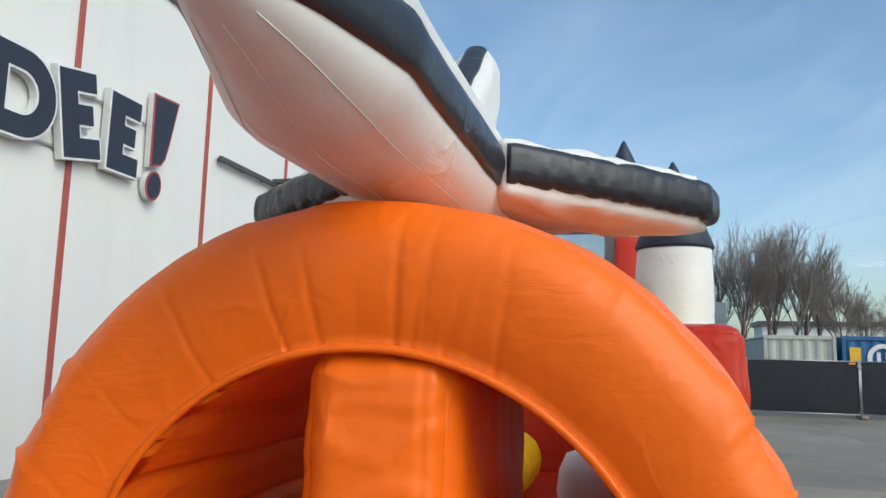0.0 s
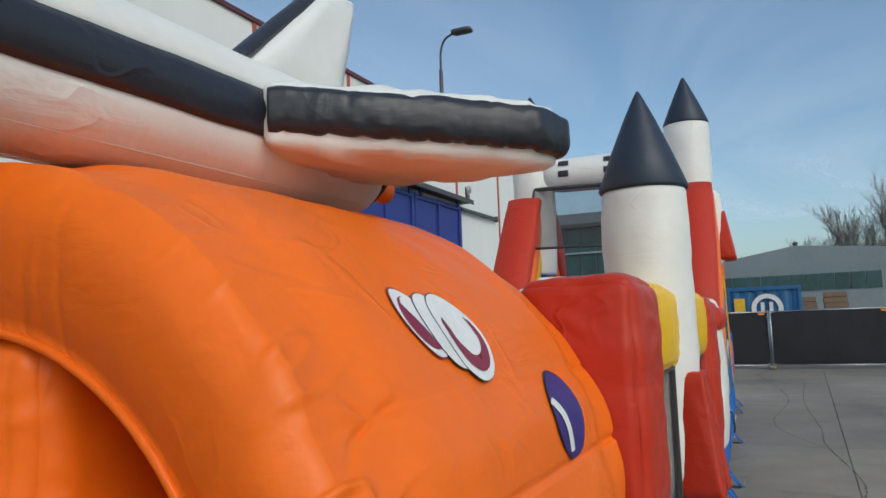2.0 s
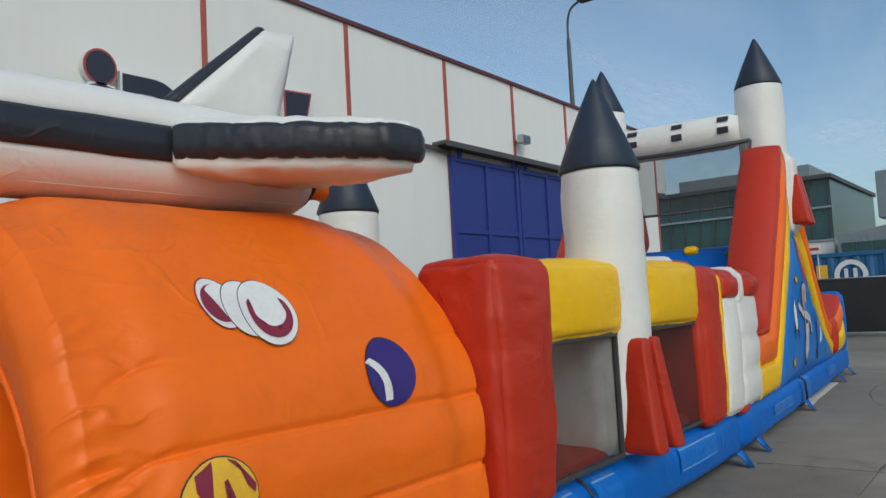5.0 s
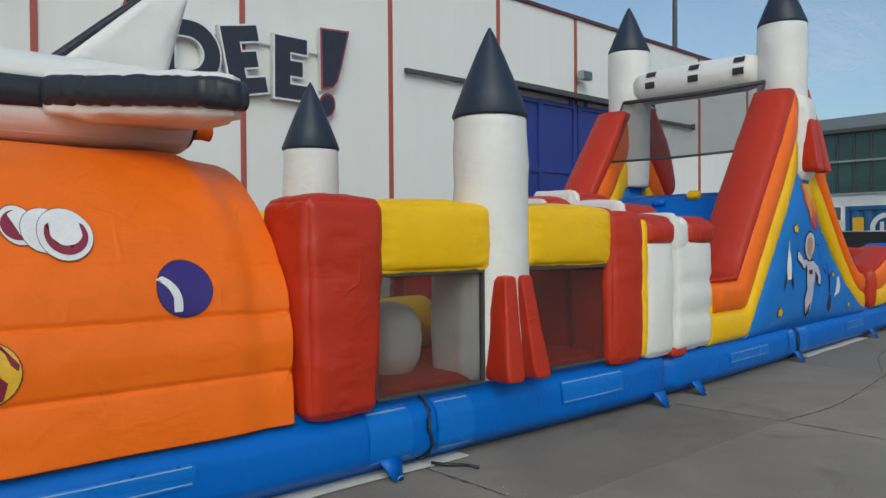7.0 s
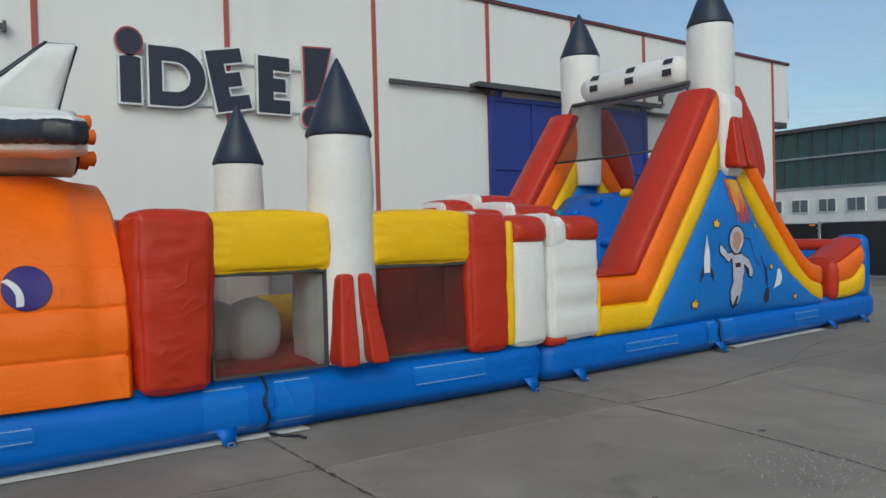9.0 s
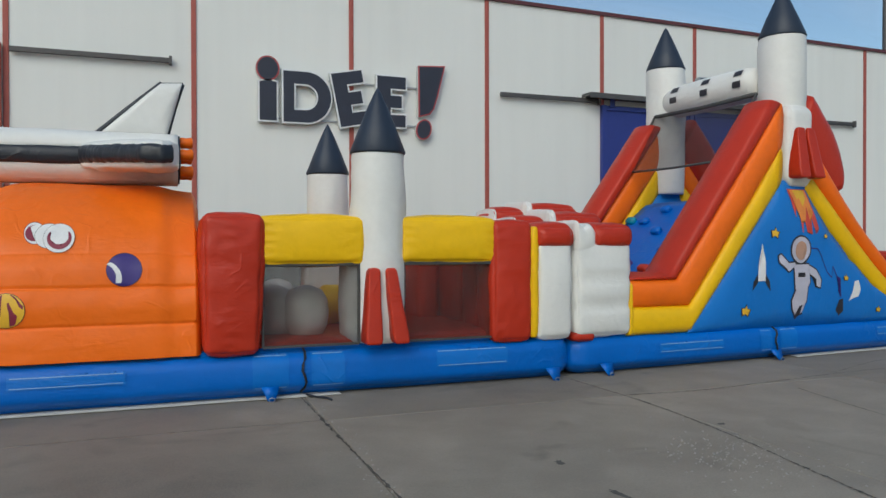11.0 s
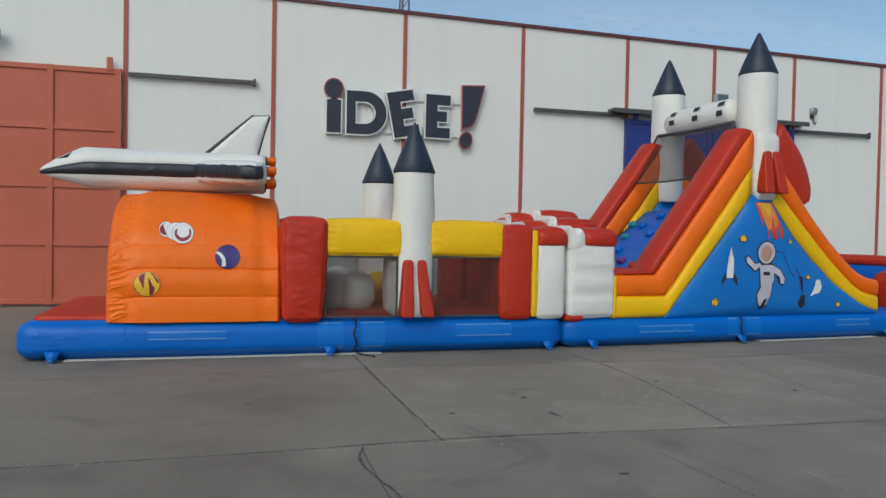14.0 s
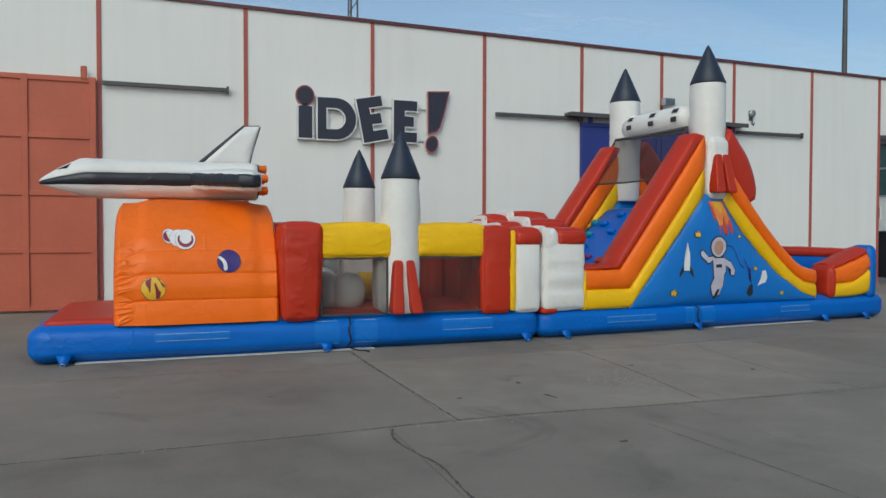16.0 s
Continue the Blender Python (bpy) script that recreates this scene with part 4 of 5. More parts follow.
def hurdle(parent, x0, x1, y0, y1, low, top, seams, gable):
    """One step of the white gate arch: a red domed cap behind a white scalloped gable."""
    h = part("gate_step", pillow((x0, y0, low), (x1, y1, top - 0.22), 0.05, 0.05, 18, 0.010, seams), WHITE, parent, "white inflated gate step with red cap")
    part("cap", pillow((x0 + (gable - 0.05 if gable else -0.03), y0 - 0.02, top - 0.29), (x1 + 0.03, y1 + 0.02, top - 0.03), 0.085, 0.045, 14, 0.012), RED, h, "red domed cap")
    if gable:
        def scallop(p):
            p.z += (0.035 * math.cos((p.x - x0) / gable * 9.0) - 0.3 * max(0, p.x - x0)) * max(0, (p.z - top + 0.34) / 0.34)
            return p
        part("gable", pillow((x0 - 0.01, y0 + 0.004, top - 0.34), (x0 + gable, y1 - 0.004, top - (0.06 if gable < 0.1 else 0)), 0.04, 0.03, 20, 0.006, deform=scallop), WHITE, h, "white scalloped gable")


STEPS = ((-0.04, 0.58, 0.46, 1.75), (0.60, 1.16, 1.15, 1.90), (1.18, 1.74, 1.25, 2.03), (1.76, 2.32, 1.15, 1.90), (2.34, 2.92, 0.46, 1.75))
for k, (y0, y1, low, topz) in enumerate(STEPS):
    hurdle(course, 7.42, 7.84, y0, y1, low, topz - (0.05 if k else 0), (), 0.06 if k else 0)

# ---- inflatable slide ----
slide = thing("inflatable_slide", "tall inflatable climb and slide with rocket towers and space print", "bouncy castle", pose(7.88, 0.02, 0, 0, 0, 4))
D = 2.82
bm = base_block(0.02, 7.95, D, 0.47)
sbase_tree = BVHTree.FromBMesh(bm)
part("base", bm, BLUE, slide, "blue vinyl base tube")
skirt(slide, 3.5, 6.0)
for x in (0.44, 3.12, 6.2, 7.3):
    anchor_tab(slide, x)
patch(slide, sbase_tree, 1.22, 2.22, 0.20, 0.32)
patch(slide, sbase_tree, 2.85, 3.05, 0.12, 0.40)
patch(slide, sbase_tree, 3.2, 3.5, 0.12, 0.40)
patch(slide, sbase_tree, 5.05, 5.8, 0.22, 0.34)
cord(slide, sbase_tree, 3.12, 0.04, 0.42, False)
for y0, y1, low, topz in STEPS:
    hurdle(slide, 0.05, 0.80, y0 * 0.95, y1 * 0.95, low, topz, (0.80, 1.12), 0.26 if y0 < 0 else 0.12)
part("toe_flap", pillow((0.02, -0.03, 0.40), (0.30, 0.2, 0.50), 0.04, 0.01, 6, 0.004), RED, slide, "red vinyl flap")


def flank(far):
    def y(v):
        return v if not far else D - v
    def lay(name, bm, mat, label):
        if far:
            for v in bm.verts:
                v.co.y = D - v.co.y
        return part(name, bm, mat, slide, label)
    def fit_line(pts):
        return [(0.937 * a + 0.0, 0.967 * b) for a, b in pts]
    y_lo = [(0.86, 0.44), (1.84, 0.44), (3.49, 2.36)]
    y_up = [(0.86, 0.78), (1.83, 0.78), (3.50, 2.86)]
    o_up = [(0.86, 1.11), (1.62, 1.11), (3.51, 3.46)]
    r_up = [(0.90, 1.15), (1.50, 1.18), (3.30, 3.50)]
    y_lo, y_up, o_up, r_up = map(fit_line, (y_lo, y_up, o_up, r_up))
    lay("side_tube", strip(y_lo, y_up, 0.02, 0.40, 0.07, per=14), YELLOW, "yellow inflated side tube")
    lay("side_tube", strip(y_up, o_up, 0.02, 0.42, 0.07, per=14), ORANGE, "orange inflated side tube")
    lay("side_tube", strip(o_up, r_up, 0.03, 0.46, 0.05, per=14, over=0.05), RED, "red inflated top tube")
    ry_lo = [(3.95, 2.30), (4.53, 1.67), (5.40, 0.92), (5.95, 0.58), (6.42, 0.44)]
    ro_lo = [(4.05, 2.52), (4.78, 1.82), (5.50, 1.18), (6.00, 0.84), (6.42, 0.73)]
    ro_up = [(3.95, 3.12), (4.70, 2.22), (5.38, 1.55), (5.95, 1.13), (6.42, 1.00)]
    ry_lo, ro_lo, ro_up = map(fit_line, (ry_lo, ro_lo, ro_up))
    lay("side_tube", strip(ry_lo, ro_lo, 0.02, 0.40, 0.07, True), YELLOW, "yellow inflated side tube")
    lay("side_tube", strip(ro_lo, ro_up, 0.02, 0.42, 0.07, True), ORANGE, "orange inflated side tube")
    lay("side_tube", strip(fit_line([(3.92, 3.08), (4.2, 2.75), (4.42, 2.46), (4.60, 2.24)]), fit_line([(4.24, 3.62), (4.66, 3.12), (4.88, 2.62), (4.86, 2.36)]), 0.10, 0.48, 0.05, True, over=0.06), RED, "red inflated top tube")
    lay("edge_strip", pillow((0.77, -0.03, 0.43), (0.85, 0.25, 1.05), 0.04, 0.01, 7, 0.004), YELLOW, "yellow vinyl edge strip")
    bm = strip(*map(fit_line, ([(1.80, 0.42), (2.6, 0.42), (3.55, 0.42), (3.75, 0.42), (4.5, 0.42), (5.4, 0.42), (6.38, 0.42)],
               [(1.84, 0.50), (2.6, 1.36), (3.52, 2.42), (3.92, 2.40), (4.47, 1.72), (5.36, 0.98), (6.38, 0.50)])), 0.02, 0.40, 0.07, per=8)
    for v in bm.verts:
        v.co.y += 0.03 * math.exp(-((v.co.z - 1.32) / 0.05) ** 2) if v.co.y < 0.2 else 0
    tree = BVHTree.FromBMesh(bm)
    return lay("mural_panel", bm, DEEPBLUE, "blue side panel with printed space motifs"), tree


mural, mural_tree = flank(False)
flank(True)
TOWER_S = [(0.27, 2.30), (0.29, 2.5), (0.302, 3.2), (0.312, 3.7), (0.308, 4.2), (0.300, 4.30), (0.284, 4.325)]
CONE_S = [(0.302, 4.30), (0.31, 4.325), (0.205, 4.58), (0.10, 4.82), (0.03, 4.97), (0.008, 5.0)]
for v, cu in ((0.31, 3.62), (2.51, 3.50)):
    tw = part("rocket_tower", lathe(finer(TOWER_S), (cu, v, 0), 56, 0.014), WHITE, slide, "white inflated rocket tower with navy tip")
    part("nose_cone", lathe(CONE_S, (cu, v, 0), 44, 0.004), NAVY, tw, "navy vinyl nose cone")
    if v < 1:
        part("tower_foot", pillow((3.35, -0.07, 2.28), (3.79, 0.3, 3.32), 0.10, 0.03, 16, 0.008), WHITE, tw)
        rocket_fin(tw, ((3.48, 3.02), (3.45, 2.37)), -0.13, -0.24, 0.15)
        rocket_fin(tw, ((3.65, 3.02), (3.72, 2.37)), -0.13, -0.24, 0.15)
bar = part("crossbar", lathe([(0.20, 0.55), (0.245, 0.7), (0.25, 1.4), (0.245, 2.1), (0.20, 2.3)], (3.46, 0, 3.74), 36, 0.008, "y"), WHITE, slide, "white inflated crossbar with black squares")
for v in (0.72, 1.35, 2.0):
    for a in (33, -4):
        bm = bmesh.new()
        rows = []
        for i in range(4):
            an = radians(a + 20 * (i / 3 - 0.5))
            rows.append([bm.verts.new((3.46 - 0.262 * math.cos(an), v - 0.075 + 0.15 * k / 2, 3.74 + 0.262 * math.sin(an))) for k in range(3)])
        for p, q in zip(rows, rows[1:]):
            for k in range(2):
                bm.faces.new((p[k], p[k + 1], q[k + 1], q[k]))
        part("printed_square", bm, PRINT_INK, bar)
bm = bmesh.new()
g = [[bm.verts.new((3.22 - 0.54 * j / 8 - 0.02 * math.sin(math.pi * i / 12) * math.sin(math.pi * j / 8), 0.36 + 2.1 * i / 12, 3.52 - 0.90 * j / 8)) for i in range(13)] for j in range(9)]
for a, b in zip(g, g[1:]):
    for i in range(12):
        bm.faces.new((a[i], a[i + 1], b[i + 1], b[i]))
net = part("safety_net", bm, NET_THIN, slide, "dark see-through safety net")
net.visible_shadow = False
part("net_border", tube([(2.68, 0.36, 2.62), (2.66, 1.4, 2.60), (2.68, 2.46, 2.62)], 0.018, 6), SEAM_GREY, net)
part("net_border", tube([(3.22, 0.38, 3.53), (3.22, 1.4, 3.51), (3.22, 2.44, 3.53)], 0.03, 6), SEAM_GREY, net)
part("net_border", tube([(3.22, 0.38, 3.53), (2.68, 0.38, 2.62)], 0.018, 6), SEAM_GREY, net)
part("net_border", tube([(3.22, 2.44, 3.53), (2.68, 2.44, 2.62)], 0.018, 6), SEAM_GREY, net)
# climbing wall, platform, chute and the run-out
climb = strip([(1.1, 0.42), (2.1, 0.8), (3.0, 1.5)], [(1.15, 0.74), (2.05, 1.38), (2.92, 2.08)], 0.44, D - 0.44, 0.0, per=10, over=0.05)
climb_tree = BVHTree.FromBMesh(climb)
wallp = part("climbing_wall", climb, BLUE, slide, "blue sloping climbing wall with grip blocks")
holds = [(2.05, 0.85, BLUE), (1.75, 1.25, MAUVE), (2.86, 1.16, YELLOW), (2.80, 0.62, GREEN), (2.35, 1.35, BLUE), (1.55, 1.75, MAUVE), (2.0, 1.75, BLUE), (2.75, 1.6, BLUE), (2.3, 2.0, TEAL), (2.6, 2.22, TEAL), (1.70, 0.82, RED), (1.45, 1.1, MAUVE), (1.9, 2.2, BLUE), (2.55, 1.85, BLUE), (1.35, 1.5, MAUVE)]
for u, v, mat in holds:
    h = climb_tree.ray_cast(Vector((u, v, 5)), Vector((0, 0, -1)))[0]
    if h:
        gb = pillow((-0.06, -0.085, -0.02), (0.05, 0.085, 0.075), 0.03, 0.01, 5, 0.002)
        bmesh.ops.transform(gb, matrix=pose(h.x, h.y, h.z, 0, -40, 0), verts=gb.verts)
        part("grip_block", gb, mat, wallp)
part("platform", pillow((2.86, 0.42, 1.6), (4.05, D - 0.42, 2.12), 0.12, 0.03, 9, 0.006), BLUE, slide)
part("chute", strip([(3.9, 0.5), (4.8, 0.45), (6.2, 0.42)], [(3.9, 2.10), (4.8, 1.26), (6.2, 0.60)], 0.44, D - 0.44, 0.0, True, per=8, over=0.03), BLUE, slide, "blue slide chute")
part("end_wall", pillow((7.071, 0.35, 0.42), (7.648, D, 1.22), 0.18, 0.06, 11, 0.008), BLUE, slide, "blue end wall of the run-out")
part("end_wall_cap", pillow((7.119, 0.30, 1.14), (7.619, D, 1.34), 0.10, 0.03, 11, 0.008), RED, slide, "red end wall cap")
part("back_wall", pillow((6.061, D - 0.42, 0.42), (7.311, D, 1.22), 0.15, 0.04, 9, 0.008), BLUE, slide)
part("back_wall_cap", pillow((6.061, D - 0.44, 1.14), (7.311, D + 0.02, 1.34), 0.10, 0.03, 9, 0.008), RED, slide, "red wall cap")
e_lo = [(6.465, 0.44), (7.023, 0.44), (7.484, 0.50)]
e_y = [(6.465, 0.70), (7.071, 0.74), (7.532, 1.00)]
e_o = [(6.484, 0.98), (6.926, 1.10), (7.427, 1.26)]
part("corner_tube", strip(e_lo, e_y, 0.02, 0.40, 0.06, True), YELLOW, slide, "yellow inflated corner tube")
part("corner_tube", strip(e_y, e_o, 0.02, 0.40, 0.06, True), ORANGE, slide, "orange inflated corner tube")
part("corner_tube", strip(e_o, [(6.465, 1.04), (6.926, 1.20), (7.388, 1.36)], 0.03, 0.45, 0.05, True, over=0.04), RED, slide, "red inflated corner tube")
part("corner_face", pillow((6.368, -0.02, 0.44), (6.542, 0.44, 1.02), 0.07, 0.03, 8, 0.006), RED, slide, "red inflated corner face")
part("end_corner", pillow((7.446, -0.02, 0.40), (7.677, 0.45, 1.40), 0.09, 0.03, 10, 0.006), BLUE, slide, "blue rounded end corner")

# space print on the mural panel, all plain shapes
def mural_print(name, outline, mat, lift, parent=None, label=""):
    return printed(name, [(0.937 * a, 0.967 * b) for a, b in outline], mural_tree, lift, mat, parent or mural, label=label)


fl = mural_print("printed_flame", [(3.57, 2.30), (3.93, 2.30), (4.11, 1.96), (4.18, 1.76), (4.07, 1.93), (4.12, 1.69), (4.02, 1.92), (4.04, 1.68), (3.94, 1.96), (3.94, 1.71), (3.87, 1.93), (3.85, 1.69), (3.79, 1.93), (3.72, 2.03), (3.71, 1.91), (3.65, 2.08)], PRINT_FLAME_RED, 0.004, label="printed orange rocket flames")
mural_print("flame_core", [(3.60, 2.29), (3.91, 2.29), (4.06, 1.98), (3.97, 2.10), (4.00, 1.84), (3.91, 2.08), (3.90, 1.86), (3.83, 2.06), (3.82, 1.84), (3.76, 2.06), (3.69, 2.13)], PRINT_FLAME, 0.008, fl)
mural_print("flame_core", [(3.66, 2.29), (3.87, 2.29), (3.90, 2.18), (3.85, 2.06), (3.77, 2.19), (3.74, 2.15)], PRINT_GOLD, 0.012, fl)
for u, z, r in ((3.31, 1.70, 0.075), (2.77, 0.67, 0.08), (4.32, 1.66, 0.04), (4.72, 1.07, 0.05), (5.42, 0.60, 0.05)):
    st = mural_print("printed_star", star(u, z, r * 1.22, 82), PRINT_INK, 0.004, label="printed gold star")
    mural_print("star_face", star(u, z, r, 82), PRINT_GOLD, 0.008, st)
rk = mural_print("printed_rocket", [(2.98, 1.06), (3.02, 1.38), (3.07, 1.56), (3.13, 1.38), (3.12, 1.06)], PRINT_WHITE, 0.006, label="printed white rocket")
mural_print("rocket_fin", [(2.98, 1.16), (2.90, 1.05), (2.88, 0.93), (2.98, 1.04)], PRINT_INK, 0.006, rk)
mural_print("rocket_fin", [(3.12, 1.16), (3.20, 1.05), (3.22, 0.92), (3.12, 1.04)], PRINT_INK, 0.006, rk)
FIG = [[(3.66, 1.27), (3.96, 1.27), (3.98, 1.02), (3.92, 0.93), (3.70, 0.93)], [(3.70, 1.26), (3.56, 1.18), (3.42, 1.30), (3.38, 1.39), (3.44, 1.41), (3.56, 1.29), (3.68, 1.30)],
       [(3.94, 1.27), (4.10, 1.19), (4.20, 1.05), (4.18, 0.95), (4.11, 0.97), (4.10, 1.07), (3.96, 1.15)], [(3.72, 0.94), (3.94, 0.94), (3.92, 0.76), (3.80, 0.66), (3.84, 0.60), (3.72, 0.58), (3.66, 0.66), (3.64, 0.78)]]
fg = mural_print("printed_figure", disc(3.81, 1.47, 0.205, 0.205, n=30), PRINT_INK, 0.004, label="printed pale spacesuit shape with round helmet")
mural_print("helmet", disc(3.81, 1.47, 0.18, 0.18, n=30), PRINT_SUIT, 0.008, fg)
mural_print("visor", disc(3.81, 1.46, 0.115, 0.13, n=26), PRINT_VISOR, 0.012, fg)
for poly in FIG:
    mural_print("suit_edge", grown(poly, 0.02), PRINT_INK, 0.005, fg)
for poly in FIG:
    mural_print("suit", poly, PRINT_SUIT, 0.010, fg)
mural_print("suit_panel", [(3.74, 1.16), (3.88, 1.16), (3.88, 1.10), (3.74, 1.10)], PRINT_INK, 0.014, fg)
mural_print("boot", [(3.78, 0.70), (3.84, 0.72), (3.80, 0.58), (3.72, 0.52), (3.70, 0.56)], PRINT_INK, 0.014, fg)
hose = [(3.98, 1.50), (4.14, 1.48), (4.24, 1.38), (4.32, 1.16), (4.42, 1.08), (4.44, 1.24), (4.52, 1.10), (4.60, 1.05), (4.56, 0.90), (4.62, 0.80)]
mural_print("hose", [(a + 0.005, b + 0.007) for a, b in hose] + [(a - 0.005, b - 0.007) for a, b in hose[::-1]], PRINT_PURPLE, 0.006, fg)
mural_print("printed_probe", [(4.52, 0.62), (4.58, 0.76), (4.66, 0.78), (4.68, 0.60), (4.60, 0.54)], PRINT_INK, 0.004, label="small printed probe")
mural_print("printed_shuttle", [(4.78, 0.74), (4.86, 0.88), (4.90, 1.02), (4.99, 1.03), (5.03, 0.90), (4.98, 0.80), (4.88, 0.78)], PRINT_WHITE, 0.006, label="small printed white shuttle")

# ---- fence, containers, sheds, trees and lamp beyond the yard ----
def fence_panel():
    f = thing("fence_panel", "steel site fence panel hung with black tarpaulin", "fence", pose(25.0, -2.95, 0), group="site fence panels")
    part("tarp", pillow((-0.012, 0.06, 0.16), (0.012, 3.14, 1.66), 0.01, 0.035, 12, 0.01), TARP, f, "black tarpaulin")
    for y in (0.03, 3.17):
        part("upright", tube([(-0.02, y, 0.03), (-0.02, y, 1.73)], 0.024, 8), STEEL, f)
    for z in (0.12, 1.69):
        part("rail", tube([(-0.02, 0.03, z), (-0.02, 3.17, z)], 0.018, 8), STEEL, f)
    part("foot_block", pillow((-0.32, -0.12, 0.0), (0.32, 0.10, 0.12), 0.04, 0.0, 5, 0.004), SLAB, f, "concrete foot block")
    part("clip", box((-0.06, -0.04, 1.5), (0.0, 0.08, 1.56), 0.01), STEEL, f, smooth=False)
    part("tag", box((-0.062, 0.12, 1.60), (-0.054, 0.30, 1.66)), PRINT_FLAME, f, "small orange tag", smooth=False)
    return f


panel = fence_panel()
for k in range(-11, 5):
    if k:
        copy_thing(panel, pose(25.0 + 0.06 * math.sin(k * 2.1), -2.95 + 3.2 * k, 0, 0, 0, 1.2 * math.sin(k * 1.7)))


def container(x, y, mat, label, length, logo):
    c = thing("shipping_container", label, "container", pose(x, y, 0), group="shipping containers")
    bm = bmesh.new()
    n = 22
    pts = []
    for i in range(n + 1):
        yy = -1.10 + 2.2 * i / n
        pts.append((0.06 if (i // 2) % 2 else 0.02, yy))
    lo = [bm.verts.new((a, b, 0.2)) for a, b in pts]
    hi = [bm.verts.new((a, b, 2.48)) for a, b in pts]
    for i in range(n):
        bm.faces.new((lo[i], lo[i + 1], hi[i + 1], hi[i]))
    part("end_panel", bm, mat, c, smooth=False)
    bm = bmesh.new()
    for yy in (-1.17, 1.17):
        n = int(length / 0.14)
        lo = [bm.verts.new((0.1 + (length - 0.2) * i / n, yy - math.copysign(0.03, yy) * ((i // 2) % 2), 0.2)) for i in range(n + 1)]
        hi = [bm.verts.new((v.co.x, v.co.y, 2.48)) for v in lo]
        for i in range(n):
            bm.faces.new((lo[i], lo[i + 1], hi[i + 1], hi[i]))
    part("side_panel", bm, mat, c, smooth=False)
    part("roof", box((0.05, -1.2, 2.5), (length, 1.2, 2.56)), mat, c, smooth=False)
    part("far_end", box((length - 0.06, -1.18, 0.1), (length, 1.18, 2.5)), mat, c, smooth=False)
    for yy in (-1.16, 1.16):
        part("corner_post", box((-0.03, yy - 0.06, 0), (0.08, yy + 0.06, 2.6), 0.01), mat, c, smooth=False)
    for z in (0.1, 2.53):
        part("end_rail", box((-0.02, -1.10, z - 0.07), (0.08, 1.10, z + 0.07), 0.01), mat, c, smooth=False)
    if logo:
        o = [(0.52 * math.cos(radians(10 * k)), 1.82 + 0.52 * math.sin(radians(10 * k))) for k in range(36)]
        i_ = [(0.36 * math.cos(radians(10 * k)), 1.82 + 0.36 * math.sin(radians(10 * k))) for k in range(36)]
        bm = ring_prism(o, i_, -0.03, -0.02)
        for v in bm.verts:
            v.co = Vector((v.co.y, v.co.x - 0.1, v.co.z))
        part("ring_mark", bm, PRINT_WHITE, c, smooth=False)
        for yy in (-0.24, 0.04):
            part("bar_mark", box((-0.03, yy - 0.05, 1.60), (-0.02, yy + 0.07, 2.04)), PRINT_WHITE, c, smooth=False)
        part("warning_plate", box((-0.03, 0.62, 1.7), (-0.02, 0.98, 2.2)), PRINT_GOLD, c, "yellow plate", smooth=False)
    return c


BLUEC = "blue corrugated container end with white ring mark"
for y in (0.56, 2.96, 5.36):
    container(29.5, y, CONT_BLUE, BLUEC, 6.0, True)
container(29.7, -5.45, CONT_PALE, "pale weathered corrugated shipping container", 12.0, False)
container(29.6, -8.05, CONT_BLUE, "blue corrugated shipping container with yellow plate", 6.0, True)
for x, y, h, w in ((31.0, -0.7, 2.2, 0.9), (31.4, -1.75, 2.35, 0.8)):
    s = thing("timber_stack", "stacked old timber boards and pallets", "timber", pose(x, y, 0), group="timber stacks")
    for k in range(12):
        part("board", box((-0.5, -w / 2 + 0.02 * (k % 3), h / 12 * k), (0.7, w / 2 - 0.03 * (k % 2), h / 12 * (k + 1) - 0.02), 0.008), TIMBER, s, smooth=False)
for y in (4.1,):
    s = thing("yard_board", "white notice board with red bars on posts", "sign", pose(29.2, y, 0), group="yard boards")
    part("board", box((-0.02, -0.45, 2.62), (0.02, 0.45, 2.92), 0.004), PRINT_WHITE, s, smooth=False)
    part("bar", box((-0.03, -0.36, 2.72), (-0.022, 0.36, 2.82)), SIGN_RED, s, smooth=False)
    for yy in (-0.3, 0.3):
        part("post", tube([(0.04, yy, 0), (0.04, yy, 2.9)], 0.025, 6), STEEL, s)

shed = thing("grey_shed", "low grey gabled industrial shed with green glazed band", "shed")
X = 60
gab = [(-6.45, 0), (9.0, 0), (9.0, 4.85), (-0.4, 6.45), (-6.45, 5.93)]
bm = prism(gab, 0, 30)
for v in bm.verts:
    v.co = Vector((X + v.co.y, v.co.x, v.co.z))
part("body", bm, GREY_CLAD, shed, smooth=False)
for k in range(15):
    y = -5.6 + 0.96 * k
    part("glazing_panel", box((X - 0.06, y, 3.2), (X - 0.01, y + 0.9, 4.35)), GREEN_GLASS, shed, smooth=False)
for k in range(36):
    part("cladding_rib", box((X - 0.04, -6.40 + 0.42 * k, 4.45), (X, -6.35 + 0.42 * k, 4.84)), GREY_CLAD, shed, smooth=False)
part("vent", lathe([(0.15, 6.3), (0.15, 6.8), (0.25, 6.85), (0.05, 7.0)], (X + 2, -0.4, -0.1), 10, 0), STEEL_DARK, shed)

